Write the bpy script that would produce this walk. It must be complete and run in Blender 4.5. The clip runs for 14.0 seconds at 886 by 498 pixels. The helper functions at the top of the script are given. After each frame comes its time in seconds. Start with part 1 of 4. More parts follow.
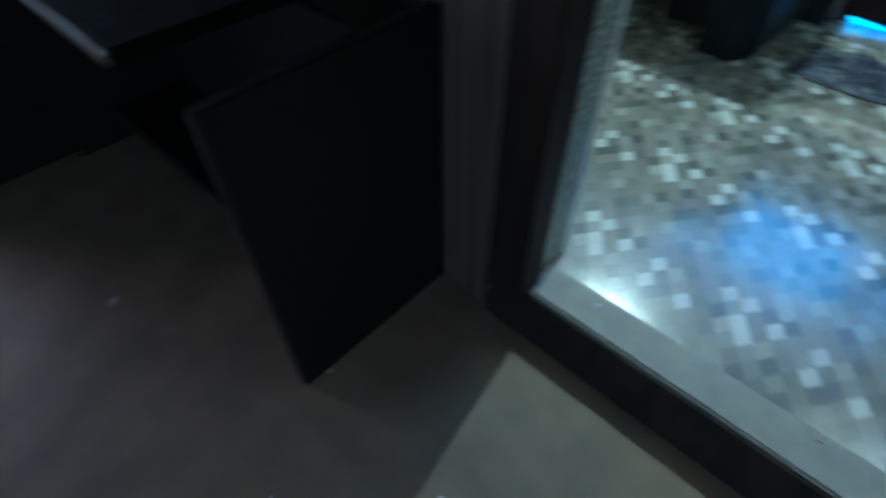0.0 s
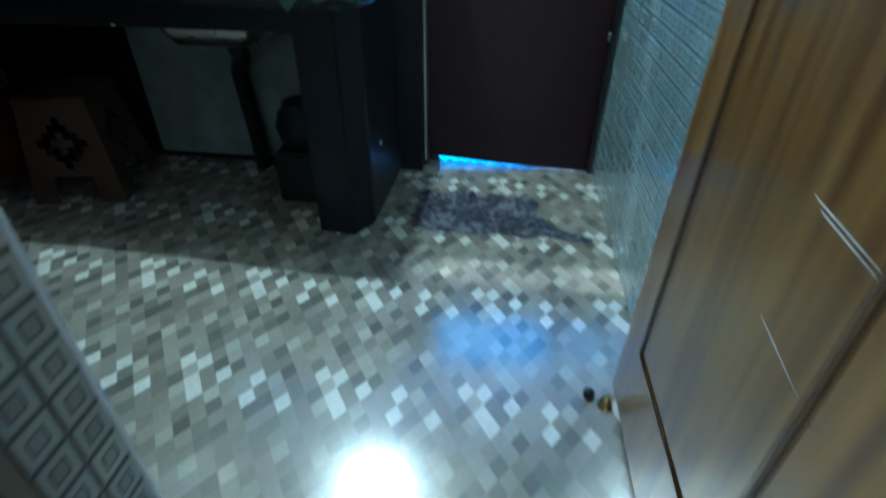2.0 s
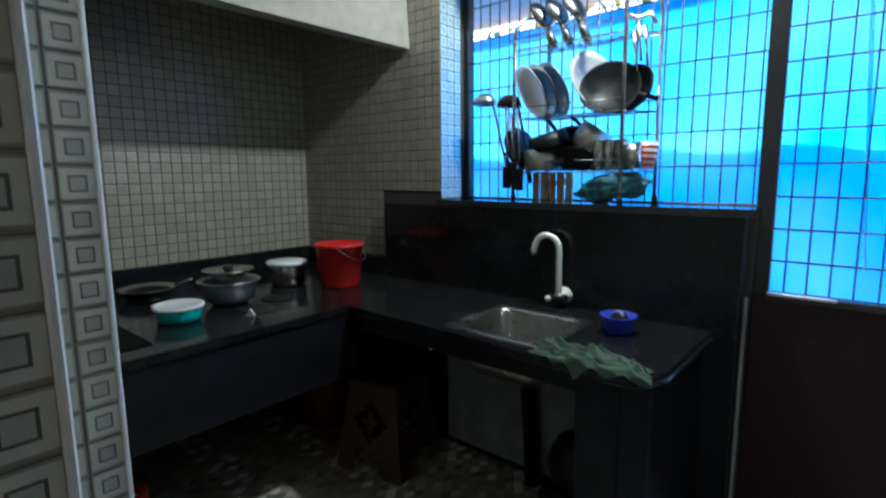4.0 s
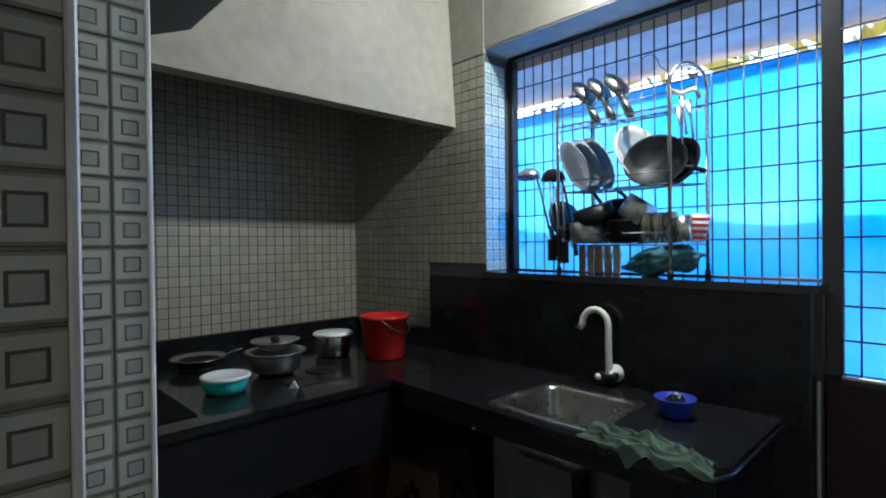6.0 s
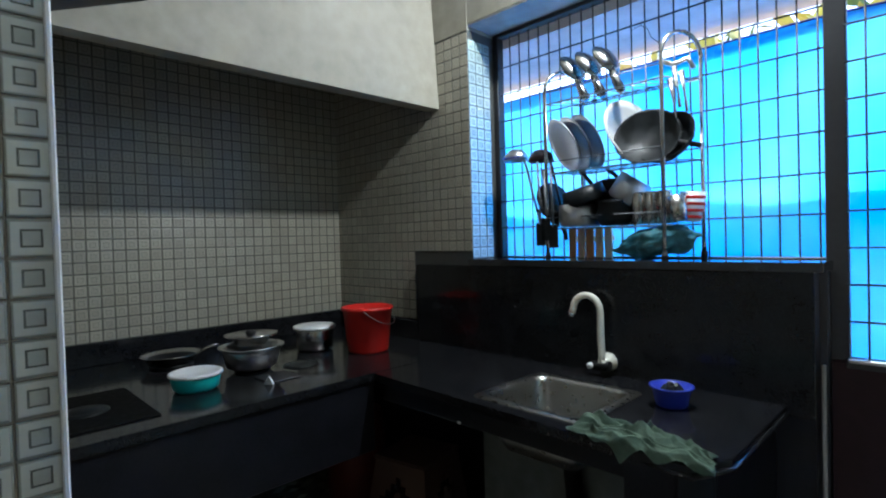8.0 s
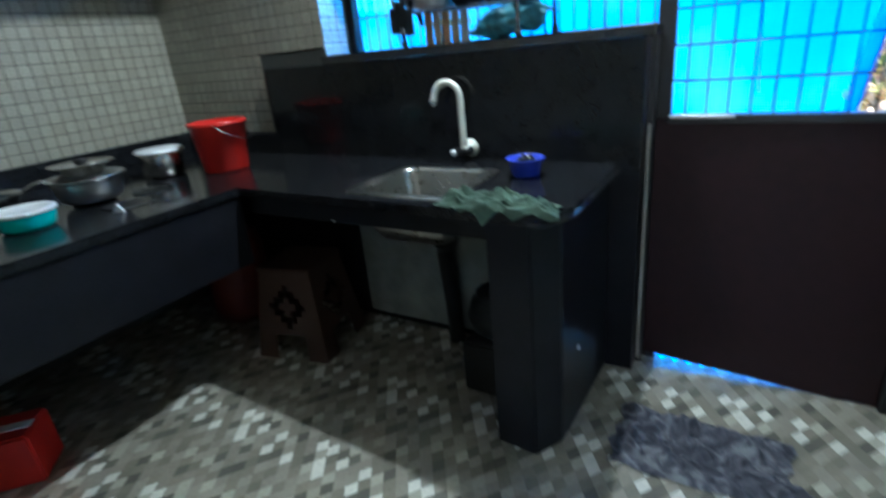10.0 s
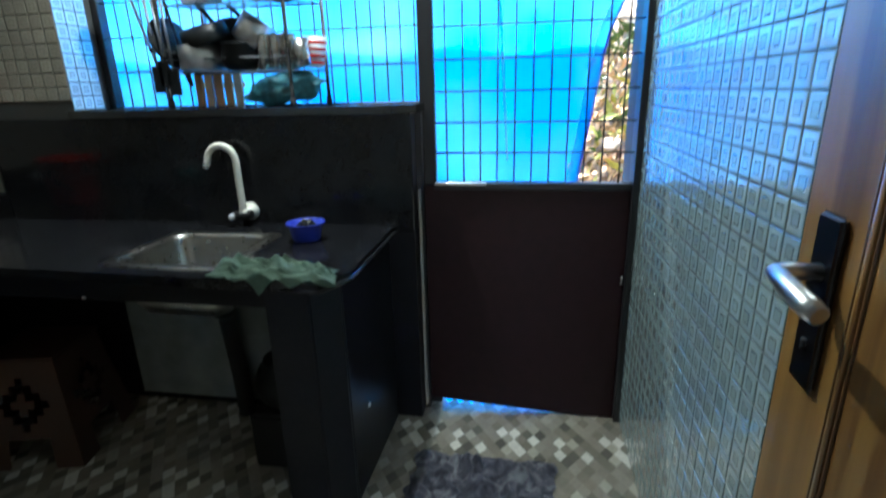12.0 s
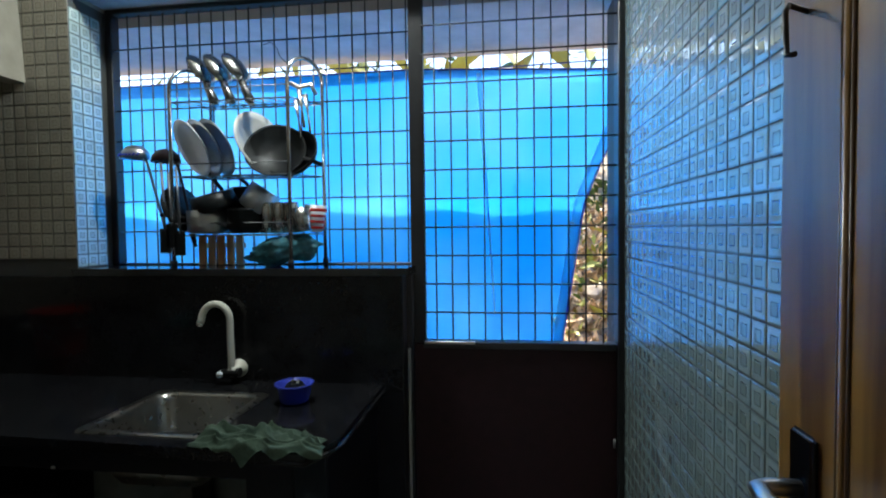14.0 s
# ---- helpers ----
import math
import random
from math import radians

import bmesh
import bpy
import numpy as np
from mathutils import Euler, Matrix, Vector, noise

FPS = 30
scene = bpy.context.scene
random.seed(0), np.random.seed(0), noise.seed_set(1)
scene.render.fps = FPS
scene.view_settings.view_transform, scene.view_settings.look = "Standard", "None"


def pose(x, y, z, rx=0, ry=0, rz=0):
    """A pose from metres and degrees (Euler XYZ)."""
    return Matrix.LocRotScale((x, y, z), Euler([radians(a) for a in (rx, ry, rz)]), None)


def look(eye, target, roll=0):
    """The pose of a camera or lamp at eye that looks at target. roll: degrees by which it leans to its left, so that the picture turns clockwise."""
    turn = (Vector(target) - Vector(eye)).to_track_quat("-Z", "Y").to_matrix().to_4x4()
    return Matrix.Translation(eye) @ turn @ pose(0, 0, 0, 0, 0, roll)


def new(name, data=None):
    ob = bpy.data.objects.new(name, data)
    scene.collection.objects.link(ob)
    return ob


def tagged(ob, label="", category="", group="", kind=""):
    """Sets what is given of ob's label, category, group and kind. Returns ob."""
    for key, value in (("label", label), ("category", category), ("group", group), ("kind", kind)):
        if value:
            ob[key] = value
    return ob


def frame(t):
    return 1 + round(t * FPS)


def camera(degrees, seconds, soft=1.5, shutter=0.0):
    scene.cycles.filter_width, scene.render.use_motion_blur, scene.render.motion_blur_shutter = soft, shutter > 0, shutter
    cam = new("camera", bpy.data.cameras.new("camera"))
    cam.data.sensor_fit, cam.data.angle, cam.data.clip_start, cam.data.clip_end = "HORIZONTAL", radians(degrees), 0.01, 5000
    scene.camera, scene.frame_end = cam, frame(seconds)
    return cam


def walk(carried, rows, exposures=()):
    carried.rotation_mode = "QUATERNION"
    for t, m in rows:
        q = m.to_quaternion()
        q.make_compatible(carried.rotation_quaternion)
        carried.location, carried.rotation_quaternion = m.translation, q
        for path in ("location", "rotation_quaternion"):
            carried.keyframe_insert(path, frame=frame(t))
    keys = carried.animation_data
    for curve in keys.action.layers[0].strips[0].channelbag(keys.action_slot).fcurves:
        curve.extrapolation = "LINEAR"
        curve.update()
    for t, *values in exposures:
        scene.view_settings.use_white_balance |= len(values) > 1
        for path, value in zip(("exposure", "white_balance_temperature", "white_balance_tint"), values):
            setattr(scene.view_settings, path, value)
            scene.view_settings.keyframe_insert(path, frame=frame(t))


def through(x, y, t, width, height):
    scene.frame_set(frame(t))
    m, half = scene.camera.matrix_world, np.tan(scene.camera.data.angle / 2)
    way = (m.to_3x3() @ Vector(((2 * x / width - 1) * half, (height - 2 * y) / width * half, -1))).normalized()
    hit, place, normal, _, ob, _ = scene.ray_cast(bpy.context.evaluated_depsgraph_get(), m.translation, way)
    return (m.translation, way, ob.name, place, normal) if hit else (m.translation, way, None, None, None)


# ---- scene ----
cam = camera(81.5, 14.0, soft=2.0, shutter=0.6)
PATH = [
    (0, (0.852, 0.629, 1.052), (-0.067, 1.606, -0.432), -0.3),
    (0.5, (0.914, 0.747, 1.041), (0.401, 2.047, -0.389), 0.6),
    (0.7, (0.938, 0.795, 1.058), (0.548, 2.166, -0.346), -0.5),
    (1, (0.915, 0.883, 1.073), (0.709, 2.336, -0.285), 0.4),
    (1.5, (0.875, 1.007, 1.087), (0.793, 2.559, -0.172), 0.2),
    (2, (0.887, 1.192, 1.136), (0.708, 2.822, -0.01), 0.6),
    (2.5, (0.905, 1.388, 1.241), (0.471, 3.073, 0.255), 1.0),
    (3, (0.896, 1.461, 1.311), (0.134, 3.154, 0.568), 0.8),
    (3.5, (0.881, 1.471, 1.36), (-0.185, 3.088, 0.86), 0.4),
    (4, (0.885, 1.449, 1.436), (-0.401, 2.954, 1.149), -0.5),
    (6.5, (0.896, 1.493, 1.463), (-0.548, 2.878, 1.446), -0.7),
    (7, (0.868, 1.536, 1.474), (-0.588, 2.907, 1.454), -1.0),
    (7.2, (0.859, 1.554, 1.463), (-0.6, 2.922, 1.451), -1.1),
    (9.3, (0.846, 1.604, 1.363), (-0.393, 3.129, 0.987), -4.0),
    (9.5, (0.856, 1.601, 1.357), (-0.334, 3.133, 0.87), -4.6),
    (10, (0.868, 1.592, 1.314), (-0.131, 3.161, 0.577), -5.7),
    (10.5, (0.901, 1.603, 1.287), (0.174, 3.234, 0.385), -5.6),
    (11, (0.935, 1.607, 1.3), (0.422, 3.312, 0.391), -3.9),
    (11.5, (0.952, 1.596, 1.325), (0.567, 3.391, 0.532), -2.4),
    (12, (0.951, 1.592, 1.361), (0.637, 3.475, 0.766), -1.4),
    (12.5, (0.949, 1.576, 1.403), (0.67, 3.517, 1.009), -0.9),
    (13, (0.947, 1.561, 1.431), (0.685, 3.532, 1.219), -0.4),
    (13.5, (0.938, 1.542, 1.452), (0.68, 3.521, 1.318), -0.4),
    (14, (0.948, 1.556, 1.453), (0.678, 3.537, 1.377), -0.7),
]
walk(cam, [(t, look(eye, target, roll)) for t, eye, target, roll in PATH],
     exposures=[(0, 3.05, 4550, -14), (1.0, 3.05, 4450, -13), (2.0, 3.2, 4600, -8), (2.5, 3.45, 4850, -4), (3.0, 3.3, 5200, 4), (4.0, 2.6, 5700, 9), (6.5, 2.5, 5900, 14), (7.2, 2.5, 5900, 14), (9.5, 3.25, 5150, 9), (10.5, 3.42, 5350, 5), (11.0, 3.45, 5400, 4), (11.5, 3.12, 5500, 6), (12.0, 3.05, 5700, 8), (12.5, 2.8, 5900, 10), (13.0, 2.35, 6000, 10), (13.5, 1.95, 6050, 10), (14.0, 1.85, 6100, 10)])

# ---- world, sun and lamps ----
SUN_UP, SUN_ROUND = radians(64), radians(-30)
world = bpy.data.worlds.new("sky")
scene.world = world
world.use_nodes = True
wn = world.node_tree.nodes
sky = wn.new("ShaderNodeTexSky")
sky.sky_type = "NISHITA"
sky.sun_disc = False
sky.sun_elevation, sky.sun_rotation = SUN_UP, SUN_ROUND
wn["Background"].inputs[1].default_value = 0.15
world.node_tree.links.new(sky.outputs[0], wn["Background"].inputs[0])
sun = new("sun", bpy.data.lights.new("sun", "SUN"))
sun.data.energy, sun.data.angle, sun.data.color = 5.0, radians(3), (1.0, 0.95, 0.86)
sun.matrix_world = look((-5, 9, 14), (-5 + 0.5 * math.cos(SUN_UP), 9 - 0.87 * math.cos(SUN_UP), 14 - math.sin(SUN_UP)))

BULB = (0.15, 3.285, 2.71)
bulb_light = new("bulb_light", bpy.data.lights.new("bulb_light", "POINT"))
bulb_light.data.energy, bulb_light.data.shadow_soft_size, bulb_light.data.color = 14.8, 0.03, (0.95, 1.0, 0.92)
bulb_light.location = BULB

# fill lamp in an unseen doorway, added to brighten the outer room
fill_south = new("doorway_fill_lamp", bpy.data.lights.new("doorway_fill_lamp", "AREA"))
fill_south.data.shape, fill_south.data.size, fill_south.data.size_y = "RECTANGLE", 0.75, 1.9
fill_south.data.energy, fill_south.data.color = 0.8, (1.0, 0.7, 0.42)
fill_south.matrix_world = look((1.3, -2.68, 1.0), (1.4, 1.3, 0.4))
# warm fill lamp in an unseen window, added to brighten the brown floor
fill_west = new("west_fill_lamp", bpy.data.lights.new("west_fill_lamp", "AREA"))
fill_west.data.shape, fill_west.data.size, fill_west.data.size_y = "RECTANGLE", 0.9, 1.1
fill_west.data.energy, fill_west.data.color = 1.3, (1.0, 0.53, 0.3)
fill_west.matrix_world = look((-2.64, -0.2, 1.45), (0.4, 0.5, -0.1))


# ---- materials ----
def mat(name, colour, rough=0.5, metal=0.0, vary=0.15, grain=40.0, bump=0.1, spec=0.5, stain=0.0, pieces=0.0):
    """Procedural paint: two scales of noise on colour, gloss and relief; pieces varies it from piece to piece."""
    m = bpy.data.materials.new(name)
    m.use_nodes = True
    nt = m.node_tree
    N, L = nt.nodes, nt.links
    b = N["Principled BSDF"]
    tc = N.new("ShaderNodeTexCoord")
    geo = N.new("ShaderNodeNewGeometry")
    fine = N.new("ShaderNodeTexNoise")
    fine.inputs["Scale"].default_value, fine.inputs["Detail"].default_value = grain, 4
    L.new(geo.outputs["Position"], fine.inputs["Vector"])
    broad = N.new("ShaderNodeTexNoise")
    broad.inputs["Scale"].default_value, broad.inputs["Detail"].default_value = max(1.5, grain / 14), 3
    L.new(geo.outputs["Position"], broad.inputs["Vector"])
    add = N.new("ShaderNodeMath")
    add.operation = "ADD"
    L.new(fine.outputs["Fac"], add.inputs[0])
    L.new(broad.outputs["Fac"], add.inputs[1])
    rng = N.new("ShaderNodeMapRange")
    rng.inputs["From Min"].default_value, rng.inputs["From Max"].default_value = 0.6, 1.4
    rng.inputs["To Min"].default_value, rng.inputs["To Max"].default_value = 1 - vary - stain, 1 + vary
    L.new(add.outputs[0], rng.inputs["Value"])
    last = rng.outputs[0]
    if pieces:
        info = N.new("ShaderNodeObjectInfo")
        s = N.new("ShaderNodeMath")
        s.operation = "ADD"
        L.new(info.outputs["Random"], s.inputs[0])
        L.new(geo.outputs["Random Per Island"], s.inputs[1])
        f = N.new("ShaderNodeMath")
        f.operation = "FRACT"
        L.new(s.outputs[0], f.inputs[0])
        r2 = N.new("ShaderNodeMapRange")
        r2.inputs["To Min"].default_value, r2.inputs["To Max"].default_value = 1 - pieces, 1 + pieces
        L.new(f.outputs[0], r2.inputs["Value"])
        mu = N.new("ShaderNodeMath")
        mu.operation = "MULTIPLY"
        L.new(last, mu.inputs[0])
        L.new(r2.outputs[0], mu.inputs[1])
        last = mu.outputs[0]
    vm = N.new("ShaderNodeVectorMath")
    vm.operation = "SCALE"
    vm.inputs[0].default_value = colour
    L.new(last, vm.inputs["Scale"])
    L.new(vm.outputs[0], b.inputs["Base Color"])
    rr = N.new("ShaderNodeMapRange")
    rr.inputs["To Min"].default_value, rr.inputs["To Max"].default_value = max(0.02, rough * 0.8), min(1, rough * 1.25)
    L.new(fine.outputs["Fac"], rr.inputs["Value"])
    L.new(rr.outputs[0], b.inputs["Roughness"])
    b.inputs["Metallic"].default_value = metal
    b.inputs["Specular IOR Level"].default_value = spec
    if bump:
        bp = N.new("ShaderNodeBump")
        bp.inputs["Strength"].default_value, bp.inputs["Distance"].default_value = bump, 0.004
        L.new(fine.outputs["Fac"], bp.inputs["Height"])
        L.new(bp.outputs[0], b.inputs["Normal"])
    return m


def glazed(m, rough, ior):
    """A clear glaze over a material."""
    b = m.node_tree.nodes["Principled BSDF"]
    b.inputs["Coat Weight"].default_value, b.inputs["Coat Roughness"].default_value, b.inputs["Coat IOR"].default_value = 1.0, rough, ior
    return m


def wood_mat(name, dark, light, scale=6.0, rough=0.35):
    """Long upright grain, stretched noise between two browns."""
    m = mat(name, light, rough, vary=0.1, grain=60, bump=0.05)
    N, L = m.node_tree.nodes, m.node_tree.links
    geo = N.new("ShaderNodeNewGeometry")
    mp = N.new("ShaderNodeMapping")
    mp.inputs["Scale"].default_value = (scale * 3, scale * 3, scale * 0.16)
    L.new(geo.outputs["Position"], mp.inputs["Vector"])
    n = N.new("ShaderNodeTexNoise")
    n.inputs["Scale"].default_value, n.inputs["Detail"].default_value, n.inputs["Distortion"].default_value = 1.0, 5, 0.6
    L.new(mp.outputs[0], n.inputs["Vector"])
    cr = N.new("ShaderNodeValToRGB")
    cr.color_ramp.elements[0].position, cr.color_ramp.elements[0].color = 0.36, (*dark, 1)
    cr.color_ramp.elements[1].position, cr.color_ramp.elements[1].color = 0.62, (*light, 1)
    L.new(n.outputs["Fac"], cr.inputs[0])
    L.new(cr.outputs[0], N["Principled BSDF"].inputs["Base Color"])
    return m


def tarp_mat(name, through, share=0.88):
    """Woven plastic sheet: part translucent, so that daylight behind it shows through."""
    m = mat(name, (0.0, 0.16, 0.62), 0.45, vary=0.12, grain=9, bump=0.15)
    N, L = m.node_tree.nodes, m.node_tree.links
    b, out = N["Principled BSDF"], N["Material Output"]
    t = N.new("ShaderNodeBsdfTranslucent")
    # broad paler blotches stand in for sun hot spots on the sheet
    geo, blot, cr = N.new("ShaderNodeNewGeometry"), N.new("ShaderNodeTexNoise"), N.new("ShaderNodeValToRGB")
    blot.inputs["Scale"].default_value, blot.inputs["Detail"].default_value = 1.3, 3
    L.new(geo.outputs["Position"], blot.inputs["Vector"])
    cr.color_ramp.elements[0].position, cr.color_ramp.elements[0].color = 0.35, (through[0] * 0.7, through[1] * 0.92, through[2], 1)
    cr.color_ramp.elements[1].position, cr.color_ramp.elements[1].color = 0.68, (min(1, through[0] * 2 + 0.03), min(1, through[1] * 1.2), through[2], 1)
    L.new(blot.outputs["Fac"], cr.inputs[0])
    L.new(cr.outputs[0], t.inputs["Color"])
    mx = N.new("ShaderNodeMixShader")
    mx.inputs[0].default_value = share
    L.new(b.outputs[0], mx.inputs[1])
    L.new(t.outputs[0], mx.inputs[2])
    L.new(mx.outputs[0], out.inputs[0])
    return m


def glow_mat(name, colour, strength):
    m = bpy.data.materials.new(name)
    m.use_nodes = True
    b = m.node_tree.nodes["Principled BSDF"]
    b.inputs["Base Color"].default_value = (0.9, 0.9, 0.9, 1)
    b.inputs["Emission Color"].default_value, b.inputs["Emission Strength"].default_value = (*colour, 1), strength
    return m


PLASTER = mat("cream_plaster", (0.29, 0.27, 0.222), 0.8, vary=0.16, grain=16, bump=0.35, stain=0.14)
CEIL = mat("ceiling_paint", (0.24, 0.23, 0.205), 0.85, vary=0.05, grain=20, bump=0.15)
SHADE_SLAB = mat("weathered_sunshade_concrete", (0.55, 0.54, 0.56), 0.85, vary=0.2, grain=9, bump=0.3, stain=0.1)
DARK_CONCRETE = mat("dark_brown_concrete", (0.075, 0.065, 0.055), 0.9, vary=0.3, grain=14, bump=0.4)
CONCRETE = mat("bare_concrete", (0.4, 0.39, 0.38), 0.85, vary=0.25, grain=14, bump=0.4, stain=0.1)
CEMENT = mat("cement_floor", (0.27, 0.2, 0.135), 0.6, vary=0.3, grain=7, bump=0.15, stain=0.15)
THRESH = mat("pale_threshold", (0.4, 0.37, 0.33), 0.6, vary=0.2, grain=20, bump=0.2, stain=0.1)
FLOOR_BED = mat("floor_bed", (0.19, 0.185, 0.165), 0.6, vary=0.2, grain=60)
GROUT = mat("grey_grout", (0.05, 0.052, 0.047), 0.6, vary=0.2, grain=60)
def tile_set(kind, rough, glaze, line, margin, core):
    """Glaze, dark outline, faded margin and core of the printed wall tiles."""
    return [mat(kind + "_tile_glaze", glaze, rough, vary=0.06, grain=80, bump=0.03, pieces=0.12),
            mat(kind + "_tile_print", line, rough, vary=0.15, grain=80, bump=0.02),
            mat(kind + "_tile_margin", margin, rough, vary=0.12, grain=80, bump=0.02),
            mat(kind + "_tile_core", core, rough, vary=0.1, grain=80, bump=0.02, pieces=0.12)]


# one tile design: teal set tinted for tarpaulin light, jamb set brightened for bounce
TILE_KINDS = {"greasy": tile_set("greasy", 0.3, (0.36, 0.335, 0.27), (0.23, 0.21, 0.17), (0.21, 0.197, 0.155), (0.34, 0.316, 0.25)),
              "tarp_lit": tile_set("tarp_lit", 0.17, (0.37, 0.48, 0.47), (0.165, 0.215, 0.21), (0.275, 0.36, 0.35), (0.285, 0.37, 0.36)),
              "jamb": tile_set("jamb", 0.2, (0.5, 0.515, 0.45), (0.11, 0.115, 0.1), (0.28, 0.29, 0.25), (0.38, 0.39, 0.34))}
TRIM = mat("white_plastic_trim", (0.72, 0.72, 0.7), 0.35, vary=0.05)
GRANITE = mat("black_granite", (0.0105, 0.0108, 0.0125), 0.12, vary=0.5, grain=160, bump=0.02, spec=0.35)
WET_GRANITE = mat("wet_black_granite", (0.0105, 0.0108, 0.0125), 0.05, vary=0.5, grain=160, bump=0.02, spec=0.9)
GRANITE_ROUGH = mat("dull_black_granite", (0.0095, 0.0098, 0.013), 0.32, vary=0.4, grain=140, bump=0.05, spec=0.2)
IRON = mat("black_painted_iron", (0.014, 0.014, 0.016), 0.4, vary=0.3, grain=60, bump=0.1)
DOOR_RED = mat("dark_maroon_sheet", (0.023, 0.0085, 0.0105), 0.45, vary=0.25, grain=25, bump=0.05, spec=0.2)
STEEL = mat("stainless_steel", (0.55, 0.54, 0.52), 0.22, 1.0, vary=0.1, grain=50, bump=0.04)
SINK_STEEL = mat("dulled_sink_steel", (0.36, 0.35, 0.33), 0.28, 1.0, vary=0.07, grain=40, bump=0.03)
STEEL_DULL = mat("worn_aluminium", (0.5, 0.5, 0.5), 0.36, 1.0, vary=0.2, grain=40, bump=0.1)
DARK_CHROME = mat("dark_lock_metal", (0.06, 0.06, 0.065), 0.3, 1.0, vary=0.1, grain=40, bump=0)
WIRE = mat("dull_rack_wire", (0.16, 0.165, 0.17), 0.4, 1.0, vary=0.3, grain=60, bump=0.05)
# steel with the shade of the window niche put into its colour
SHADY_STEEL = mat("shaded_dark_steel", (0.3, 0.3, 0.3), 0.16, 1.0, vary=0.25, grain=25, bump=0.08)
LADLE_BROWN = mat("dark_brown_plastic", (0.035, 0.014, 0.014), 0.4, vary=0.2, grain=30, bump=0.03)
PLATE_STEEL = mat("scoured_plate_steel", (0.5, 0.5, 0.49), 0.42, 1.0, vary=0.2, grain=30, bump=0.06)
CHROME = mat("chrome", (0.75, 0.75, 0.76), 0.08, 1.0, vary=0.03, grain=40, bump=0)
BLACK_PAN = mat("black_nonstick", (0.008, 0.0095, 0.0105), 0.42, vary=0.3, grain=50, spec=0.22)
RED_PL = mat("red_plastic", (0.55, 0.018, 0.012), 0.35, vary=0.08, grain=30, bump=0.03)
TEAL_PL = mat("turquoise_plastic", (0.02, 0.42, 0.4), 0.3, vary=0.05, grain=30, bump=0)
WHITE_PL = mat("white_plastic", (0.75, 0.76, 0.78), 0.35, vary=0.04, grain=30, bump=0)
BLUE_PL = mat("blue_plastic", (0.03, 0.05, 0.42), 0.35, vary=0.08, grain=30, bump=0)
BROWN_PL = mat("brown_plastic", (0.06, 0.03, 0.02), 0.5, vary=0.12, grain=20, bump=0.05)
BLACK_PL = mat("black_plastic", (0.01, 0.01, 0.011), 0.55, vary=0.2, grain=30, spec=0.3)
IVORY = mat("ivory_plastic", (0.72, 0.7, 0.62), 0.3, vary=0.06, grain=30, bump=0)
CLOTH_G = mat("green_rag", (0.15, 0.23, 0.17), 0.95, vary=0.3, grain=60, bump=0.6)
MAT_BLUE = mat("rag_mat", (0.11, 0.11, 0.14), 0.95, vary=0.3, grain=60, bump=0.9)
rn, rl = MAT_BLUE.node_tree.nodes, MAT_BLUE.node_tree.links
rag_noise, rag_ramp, rag_geo = rn.new("ShaderNodeTexNoise"), rn.new("ShaderNodeValToRGB"), rn.new("ShaderNodeNewGeometry")
rag_noise.inputs["Scale"].default_value, rag_noise.inputs["Detail"].default_value, rag_noise.inputs["Distortion"].default_value = 13, 6, 1.6
rag_ramp.color_ramp.elements[0].position, rag_ramp.color_ramp.elements[0].color = 0.36, (0.075, 0.08, 0.105, 1)
rag_ramp.color_ramp.elements[1].position, rag_ramp.color_ramp.elements[1].color = 0.66, (0.36, 0.37, 0.4, 1)
worn = rag_ramp.color_ramp.elements.new(0.52)
worn.color = (0.17, 0.165, 0.205, 1)
rl.new(rag_geo.outputs["Position"], rag_noise.inputs["Vector"])
rl.new(rag_noise.outputs["Fac"], rag_ramp.inputs[0])
rl.new(rag_ramp.outputs[0], rn["Principled BSDF"].inputs["Base Color"])
WOOD = wood_mat("varnished_door_wood", (0.13, 0.058, 0.013), (0.3, 0.16, 0.038), scale=8.0)
FRAME_WOOD = wood_mat("dark_frame_wood", (0.011, 0.006, 0.005), (0.024, 0.013, 0.01), rough=0.6)
FRAME_WOOD.node_tree.nodes["Principled BSDF"].inputs["Specular IOR Level"].default_value = 0.2
ARCH_WOOD = wood_mat("dull_architrave_wood", (0.035, 0.026, 0.02), (0.075, 0.056, 0.043), rough=0.7)
ARCH_WOOD.node_tree.nodes["Principled BSDF"].inputs["Specular IOR Level"].default_value = 0.2
# darker door wood, for bars that draw the shade inside grooves
GROOVE_SHADE = wood_mat("groove_shade_wood", (0.04, 0.018, 0.006), (0.1, 0.05, 0.016))
for m in TILE_KINDS["tarp_lit"]:
    glazed(m, 0.03, 2.4)
    m.node_tree.nodes["Principled BSDF"].inputs["Specular IOR Level"].default_value = 0.6
FLOOR_TONES = [glazed(mat("floor_lozenge_" + n, c, 0.55, vary=0.16, grain=70, bump=0.04, stain=0.06, pieces=p), 0.17, 2.15)
               for n, c, p in (("white", (0.8, 0.78, 0.7), 0.06), ("pale", (0.47, 0.435, 0.35), 0.12), ("grey", (0.33, 0.3, 0.24), 0.14),
                               ("taupe", (0.24, 0.215, 0.165), 0.16), ("dark", (0.14, 0.128, 0.1), 0.2))]
glazed(WOOD, 0.3, 1.5)
TARP, TARP_THIN = tarp_mat("tarpaulin_blue", (0.05, 0.44, 1.0)), tarp_mat("tarpaulin_faded_blue", (0.75, 0.93, 1.0), 0.97)
LEAF = mat("leaf_green", (0.05, 0.09, 0.015), 0.5, vary=0.3, grain=10, pieces=0.35)
LEAF_Y = mat("leaf_yellow", (0.3, 0.27, 0.04), 0.5, vary=0.2, grain=10, pieces=0.3)
